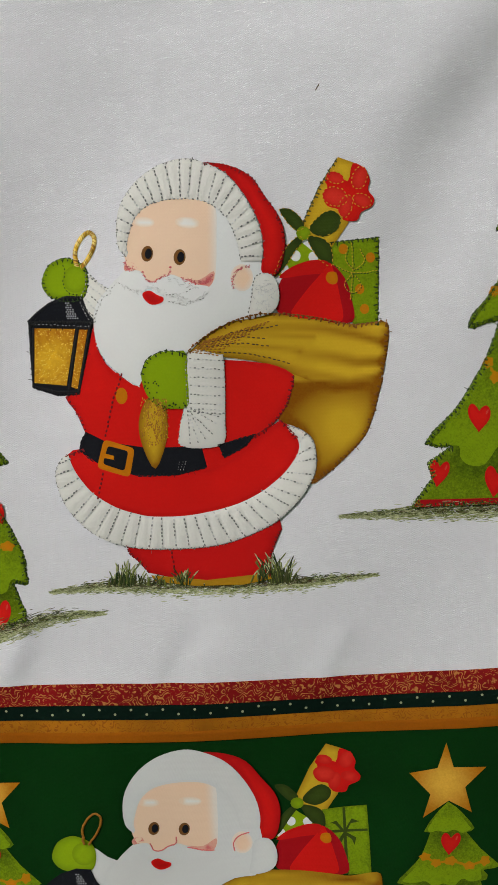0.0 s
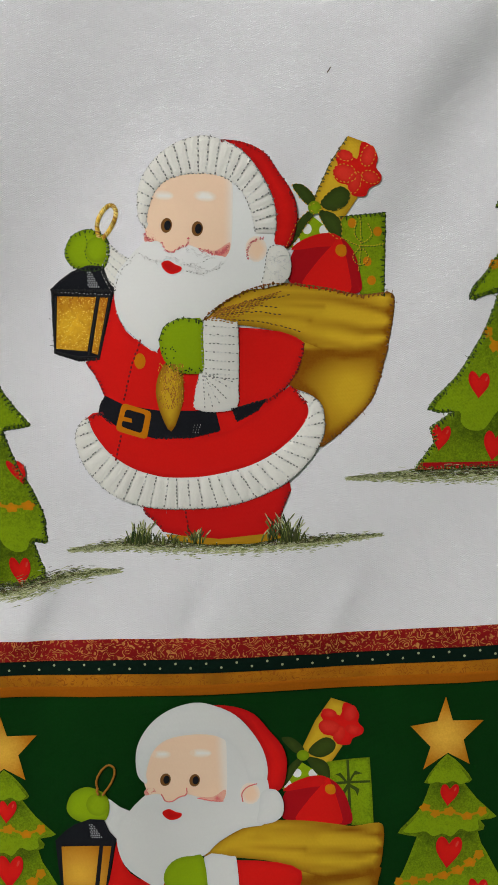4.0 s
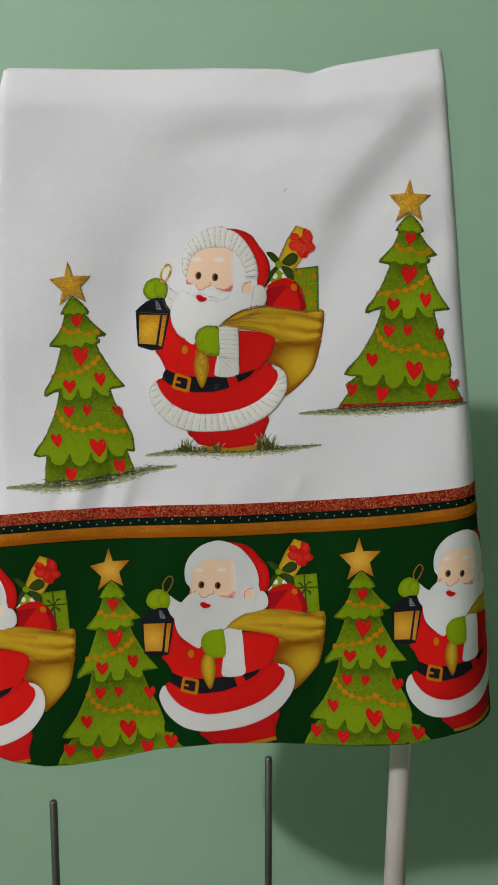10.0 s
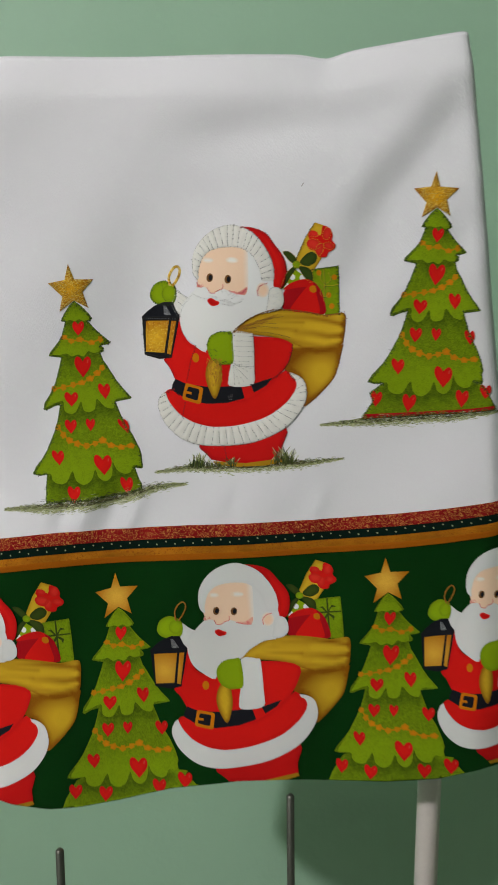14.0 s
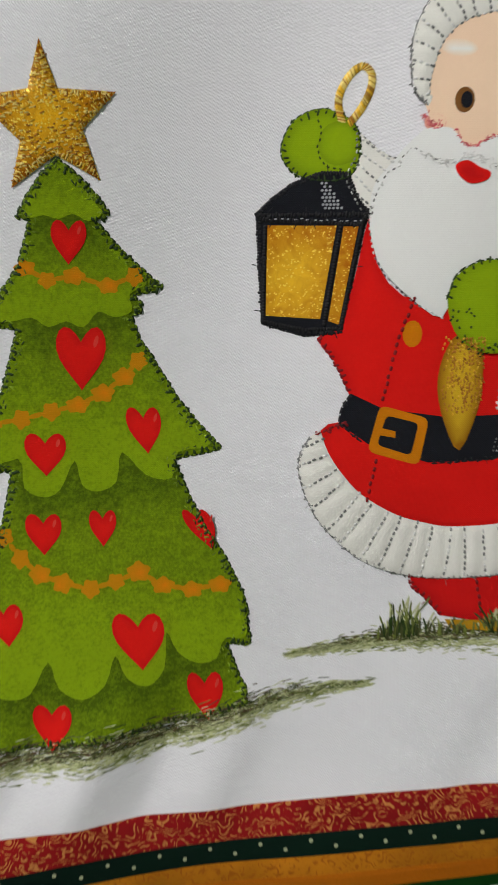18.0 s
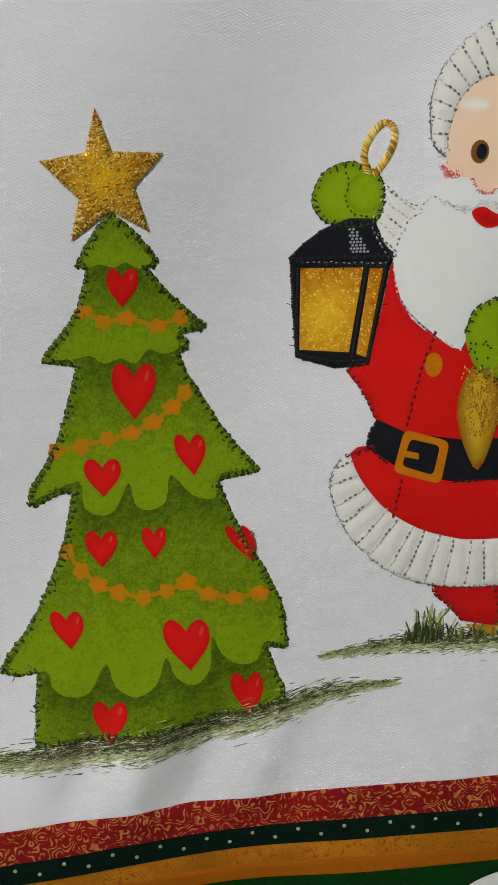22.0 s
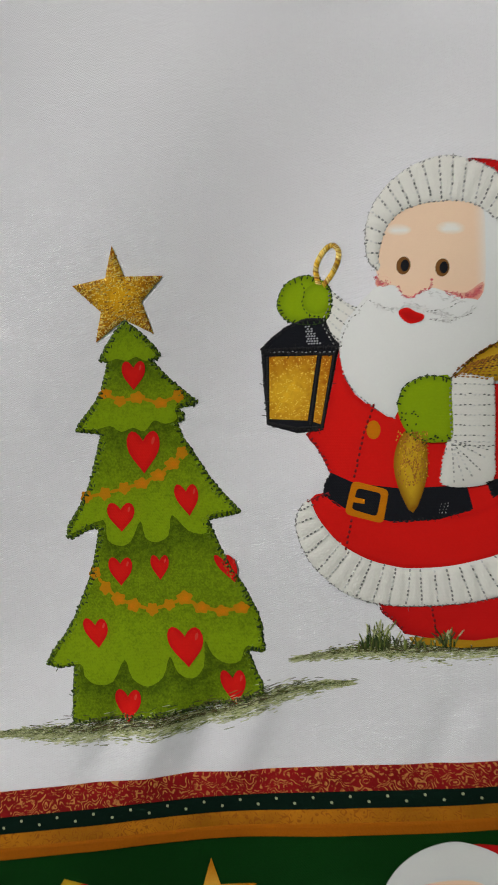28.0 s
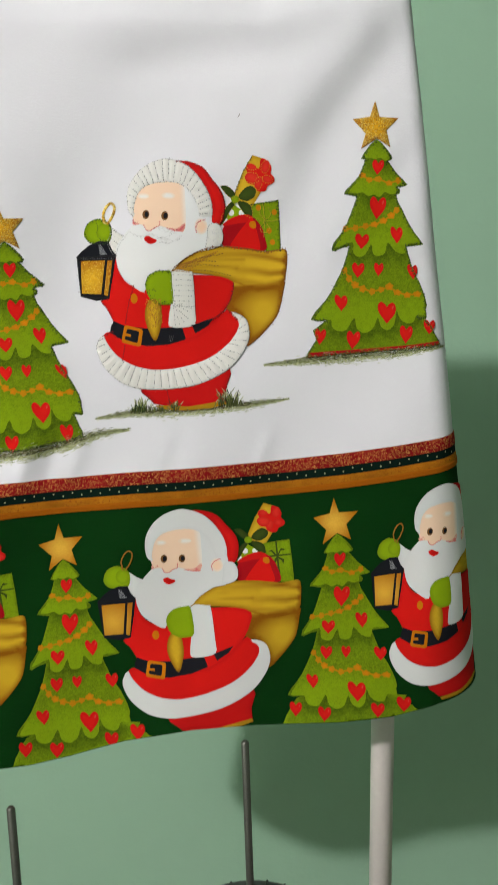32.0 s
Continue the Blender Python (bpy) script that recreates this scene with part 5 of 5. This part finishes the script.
def draw_lantern(s, place, base, lay, puff, step, amber):
    patch(s, LANTERN, place, "black", base + lay * 5, puff, 0.0008, step)
    top = base + lay * 6 + puff
    c = np.array(place(140.0, 505.0))
    for pane in PANES:
        patch(s, pane, place, amber, top, 0, 1, step, tone=lambda u, z, d: np.hypot(u - c[0], z - c[1]) / 0.014)
    patch(s, ROOF, place, "black", top, puff * 0.6, 0.0008, step)
    for k in range(8):
        y, wide = 405 + 3.7 * k, 7 + 1.7 * k
        for j in range(2 + k // 2):
            patch(s, oval(165 + 0.3 * k + wide * (j + 0.5 * (k % 2)) / (1.6 + k // 2), y, 1.7, 1.5, 6), place, "plume", top + puff * 0.6 + lay, 0, 1, step)



# the sewn figure
AXES.append(axes_for(figure_board))
LAY = 0.000035
s = Sheet()
draw_sack(s, figure_board, 0.0003, LAY, 0.00016, 0.0014)
sack = s.object("sack_applique", towel, "mustard gold sack appliqué with painted folds")
for gift, label in (("tall_gift", "tall mustard gift with red bow"), ("green_gift", "lime green gift box"), ("dotted_gift", "green gift with white dots and dark bow"), ("ball", "crimson ball")):
    s = Sheet()
    draw_gifts(s, figure_board, 0.0002, LAY * 0.8, 0.00015, 0.0016, gift)
    s.object(gift, sack, label)
s = Sheet()
draw_figure(s, figure_board, 0.0003, LAY, 0.00015, 0.0016, 0.0004)
figure = s.object("figure_applique", towel, "red-coated figure appliqué with white beard and trim")
s = Sheet()
draw_lantern(s, figure_board, 0.0003, LAY, 0.0002, 0.0014, "amber")
lantern = s.object("lantern_applique", towel, "black lantern appliqué with glittering amber panes")

s = Sheet()


def ribs(sheet, outer, inner, count, key="t_silver"):
    o, i = paced(outer), paced(inner)
    for k in range(count):
        f = round((k + 0.5) / count * 159)
        a, b = o[f] + rng.normal(0, 1.2, 2), i[f] + rng.normal(0, 1.2, 2)
        running(sheet, [a, b], figure_board, key, 0.0012, 0.72, 0.00005, 0.00023)


ribs(s, TRIM_OUT, TRIM_IN, 29)
ribs(s, HAT_OUT, HAT_IN, 22)
for path in (HAT_OUT, HAT_IN, TRIM_OUT):
    running(s, rounded(path, 4, False), figure_board, "t_silver", 0.0012, 0.66, 0.00005, 0.00018)
for k in range(9):
    y = 498 + k * 15
    if y < 590:
        running(s, [(372, y), (430, y + 3)], figure_board, "t_silver", 0.0013, 0.62, 0.00005, 0.00018)
for a in np.linspace(0.05, 1.45, 7):
    running(s, [(372, 582), (372 + 56 * math.cos(a), 582 + 56 * math.sin(a))] if a < 0.7 else [(370, 584), (366 + 62 * math.cos(a), 584 + 64 * math.sin(a))], figure_board, "t_silver", 0.0013, 0.62, 0.00005, 0.00018)
for path in (CUFF, ARM_CUFF, TUFT):
    running(s, rounded(path, 3), figure_board, "t_silver", 0.0012, 0.6, 0.00005, 0.00018, True)
running(s, rounded([(214, 430), (214, 452), (226, 494), (256, 526), (292, 547)], 4, False), figure_board, "t_silver", 0.0012, 0.6, 0.00005, 0.00018)
for path in ([(256, 370), (282, 384), (300, 384)], [(340, 402), (368, 407), (400, 396)], [(335, 392), (365, 388), (385, 378)], [(240, 386), (256, 366)]):
    running(s, rounded(path, 4, False), figure_board, "t_silver", 0.0011, 0.6, 0.00005, 0.00013)
for k in range(5):
    running(s, [(203 - 2 * k, 358 + 13 * k), (236 - 5 * k, 384 + 12 * k)], figure_board, ("t_silver", "t_bright")[k % 2], 0.0012, 0.7, 0.00005, 0.00021)
for k in range(70):
    a, r = rng.random() * 6.28, math.sqrt(rng.random())
    c = (498 + 19 * r * math.cos(a), 392 + 28 * r * math.sin(a))
    running(s, [c, (c[0] + rng.normal(0, 5), c[1] + rng.normal(0, 5))], figure_board, "t_bright", 0.0006, 0.8, 0.00005, 0.00011)
for path, count, wide in (([(298, 352), (304, 366), (317, 369), (330, 361), (343, 357), (345, 344)], 80, 0.0003), ([(362, 364), (385, 370), (404, 369), (414, 356)], 90, 0.0007), ([(448, 380), (447, 362), (458, 348), (476, 342)], 60, 0.0004), ([(267, 334), (272, 346), (284, 348)], 50, 0.0009)):
    scatter(s, path, figure_board, ("t_rose",), count, wide, 0.0006, 0.00009)
for path, count in (([(262, 374), (280, 383), (300, 384), (318, 376)], 30), ([(305, 376), (325, 384), (345, 392), (372, 398)], 60), ([(345, 402), (366, 407), (390, 398), (404, 386)], 30), ([(340, 364), (365, 372), (392, 380)], 24)):
    scatter(s, path, figure_board, ("t_bright",), count, 0.0008, 0.0010, 0.00012, lean=0.5)
blanket(s, rounded(HAT_OUT, 4, False), figure_board, "t_silver", 0.0016, 0.0004, 0.00005, 0.00013, False, HAT_OUT)
blanket(s, rounded(TRIM_OUT, 4, False), figure_board, "t_silver", 0.0016, 0.0004, 0.00005, 0.00013, False, band_ring(TRIM_OUT, TRIM_IN))
s.object("silver_stitching", figure, "silver thread stitches", "stuff")

s = Sheet()
for path, ring in ((HAT[0:8], HAT), ([(163, 566), (180, 588), (197, 624)], COAT), ([(548, 527), (541, 562), (520, 602), (478, 634)], COAT), ([(524, 790), (508, 832), (506, 870)], LEGS), ([(266, 816), (270, 832), (286, 846), (302, 864)], LEGS), ([(163, 667), (198, 652)], SKIRT), ([(524, 604), (556, 636)], SKIRT)):
    blanket(s, rounded(path, 3, False), figure_board, "t_red", 0.0014, 0.0009, 0.00005, 0.00024, False, ring)
for path in ([(262, 522), (244, 575), (232, 632)], [(228, 692), (216, 742)], [(340, 826), (346, 872)]):
    running(s, rounded(path, 4, False), figure_board, "t_red", 0.0016, 0.7, 0.00005, 0.00032)
for path in ([(199, 624), (190, 640), (187, 655), (212, 675)], [(285, 699), (350, 697), (399, 685)]):
    blanket(s, path, figure_board, "t_black", 0.0016, 0.0006, 0.00005, 0.00018, False, BELT)
blanket(s, BELT_END, figure_board, "t_black", 0.0016, 0.0006, 0.00005, 0.00018)
for k in range(3):
    running(s, [(356 + 5 * k, 672), (351 + 5 * k, 692)], figure_board, "t_silver", 0.0009, 0.6, 0.00004, 0.00009)
s.object("red_stitching", figure, "dark red and black thread stitches", "stuff")
s = Sheet()
blanket(s, rounded(HIGH_MITTEN, 3), figure_board, "t_green", 0.0015, 0.0011, 0.00005, 0.00019)
blanket(s, rounded(MITTEN[:5], 3, False), figure_board, "t_green", 0.0019, 0.0012, 0.00005, 0.0002, False, MITTEN)
for k in range(26):
    c = (296 + rng.random() * 24, 530 + rng.random() * 45) if k % 2 else (320 + rng.random() * 50, 568 + rng.random() * 14)
    running(s, [c, (c[0] + rng.normal(0, 5), c[1] + 5)], figure_board, "t_green", 0.0008, 0.8, 0.00005, 0.0002)
running(s, rounded([(158, 338), (163, 352), (160, 370), (168, 386), (184, 391)], 4, False), figure_board, "t_green", 0.0012, 0.6, 0.00005, 0.00017)
s.object("green_stitching", figure, "dark green thread stitches", "stuff")

s = Sheet()
for ring in (LANTERN, ROOF):
    blanket(s, ring, figure_board, "t_black", 0.0006, 0.0008, 0.00004, 0.00024)
for path in ([(185, 450), (170, 552)], [(207, 450), (187, 556)], [(108, 448), (107, 548)], [(108, 548), (150, 557), (184, 556)]):
    running(s, path, figure_board, "t_black", 0.0006, 1.3, 0.00004, 0.00042)
running(s, [(108, 441), (206, 445)], figure_board, "plume", 0.0013, 0.55, 0.00005, 0.00014)
s.object("black_stitching", lantern, "black satin stitches", "stuff")
s = Sheet()
q, d = along(rounded(LOOP, 6, False), figure_board, 0.00026)
for k, (p, t) in enumerate(zip(q, d)):
    n = np.array([-t[1], t[0]])
    stitch(s, p - n * 0.00085 - t * 0.0004, p + n * 0.00085 + t * 0.0004, ("t_glint", "t_gold", "t_brown", "t_gold", "t_glint", "t_brass")[int(rng.integers(6))], 0.00015, 0.00020)
s.object("loop", lantern, "gold thread hanging loop", "stuff")

s = Sheet()
blanket(s, rounded([(372, 486), (400, 461), (440, 438), (490, 423), (560, 425), (620, 436), (652, 441), (700, 436), (708, 452), (704, 490), (690, 560), (672, 620), (645, 656), (605, 694), (577, 712)], 3, False), figure_board, "t_rust", 0.0015, 0.0011, 0.00005, 0.00026, False, SACK_TOP + SACK_LOW)
for k in range(12):
    y0, x1 = 486 - k * 1.5, 420 + 8 * k
    running(s, [(376 + 2 * k, y0), (x1, 492 - k * 5.2)], figure_board, "t_brown", 0.0013, 0.75, 0.00005, 0.0002)
for path in ([(410, 470), (450, 462), (500, 464)], [(420, 487), (470, 490), (540, 506)], [(440, 455), (520, 442)], [(400, 478), (460, 472), (505, 478)]):
    running(s, rounded(path, 4, False), figure_board, "t_umber", 0.0016, 0.7, 0.00005, 0.00018)
for k in range(190):
    c = (294 + rng.random() * 42, 564 + rng.random() ** 1.5 * 76)
    running(s, [c, (c[0] + rng.normal(0, 2), c[1] + 7)], figure_board, ("t_brown", "t_copper", "t_gold", "t_copper")[k % 4], 0.0009, 0.8, 0.00004, 0.00014)
s.object("brown_stitching", sack, "brown thread stitches", "stuff")
s = Sheet()
blanket(s, GREEN_BOX[:5], figure_board, "t_green", 0.0016, 0.0012, 0.00005, 0.0002, False, GREEN_BOX)
for path in ([(646, 300), (648, 345), (644, 400)], [(614, 338), (648, 352), (690, 348)], [(640, 306), (636, 330), (652, 346), (668, 330), (660, 312)], [(648, 352), (634, 372), (646, 386), (662, 374), (650, 354)]):
    for key, shift in (("t_green", 2), ("t_gold", 0)):
        running(s, rounded([(x + shift, y + shift) for x, y in path], 4, False), figure_board, key, 0.0010, 0.75, 0.00004, 0.00013)
blanket(s, [(564, 270), (592, 208), (624, 157)], figure_board, "t_olive", 0.0016, 0.0009, 0.00005, 0.0002, False, TALL_GIFT)
for leaf in LEAVES:
    running(s, rounded(leaf, 3), figure_board, "t_gold", 0.0015, 0.6, 0.00005, 0.00014, True)
for c, r, w, hh in ((619, 192, 12, 8), (660, 192, 10, 16), (618, 224, 17, 13), (664, 230, 13, 9), (636, 240, 9, 16)):
    running(s, oval(c, r, w * 1.25, hh * 1.25, 14, 0.3), figure_board, "t_gold", 0.0013, 0.6, 0.00005, 0.00014, True)
s.object("gift_stitching", sack, "green and gold thread stitches", "stuff")


def grass(name, place, tufts, seed):
    r = np.random.default_rng(seed)
    s = Sheet()
    for cx, cy, spread, tall, n in tufts:
        for k in range(n):
            a = r.normal(0, 0.5)
            x0 = cx + r.normal(0, spread * 0.4)
            hgt = tall * (0.45 + 0.6 * r.random()) * math.exp(-(((x0 - cx) / spread) ** 2))
            pts = [(x0, cy + r.random() * 6), (x0 + a * hgt * 0.3, cy - hgt * 0.55), (x0 + a * hgt * 0.7, cy - hgt)]
            p = np.stack(place(*np.array(pts).T), -1)
            key = ("t_olive", "t_olive", "t_moss", "t_green")[int(r.integers(4))]
            stitch(s, p[0], p[1] + (p[1] - p[0]) * 0.2, key, 0.0001, 0.00028)
            stitch(s, p[1], p[2], ("t_pale", "t_moss", key)[int(r.integers(3))], 0.0001, 0.0002)
    return s.object(name, towel, "stitched olive and pale green grass tufts", "stuff")


grass("grass", figure_board, ((262, 884, 32, 42, 44), (360, 884, 24, 30, 24), (512, 880, 40, 54, 66), (310, 884, 30, 20, 16)), 11)

# ---- the printed border: the same motifs, flat ----
STEP = 0.0020
TINT = 0.00004
for shift, label in zip(REPEATS, ("printed red-coated figure", "printed red-coated figure at the turned side edge", "printed red-coated figure near the turned side edge")):
    place = print_board(shift)
    AXES.append(axes_for(place))
    s = Sheet()
    draw_figure(s, place, 0.0010, TINT, 0.00001, STEP, 0.00001, True)
    for path in ([(298, 352), (304, 366), (317, 369), (330, 361), (343, 357), (345, 344)], [(448, 380), (447, 362), (458, 348), (476, 342)], [(364, 366), (390, 374), (412, 376)]):
        running(s, rounded(path, 4, False), place, "pink", 0.0006, 1.4, 0.00004, 0.00022)
    s.object("printed_figure", border, label)
    s = Sheet()
    draw_sack(s, place, 0.0009, TINT, 0.00001, STEP)
    ob = s.object("printed_sack", border, "printed mustard gold sack")
    for gift in ("tall_gift", "green_gift", "dotted_gift", "ball"):
        s = Sheet()
        draw_gifts(s, place, 0.0006, TINT * 0.7, 0.00001, STEP, gift)
        s.object("printed_gift", border)
    s = Sheet()
    draw_lantern(s, place, 0.0010, TINT, 0.00001, STEP, "amber_print")
    p = rounded(LOOP, 4, False)
    running(s, p, place, "t_brown", 0.0009, 1.5, 0.0009, 0.0004)
    s.object("printed_lantern", border, "printed black lantern with amber panes")
for place in (print_tree_west, print_tree_east):
    s = Sheet()
    _, top = draw_tree(s, place, "wide", 0.0006, 0.00007, 0.00001, "star_print", STEP)
    for x, y, w, hh, lean in HEARTS + LOW_HEARTS["wide"]:
        draw_heart(s, x, y, w, hh, lean, place, top, STEP)
    draw_star(s, place, "star_print", 0.0008, 0.00001, STEP)
    s.object("printed_tree", border, "printed green tree with red hearts and star")

s = Sheet()
stitch(s, (0.0252, 0.5070), (0.0265, 0.5092), "t_umber", 0.00004, 0.00016)
s.object("lint", towel, "tiny dark lint fibre")
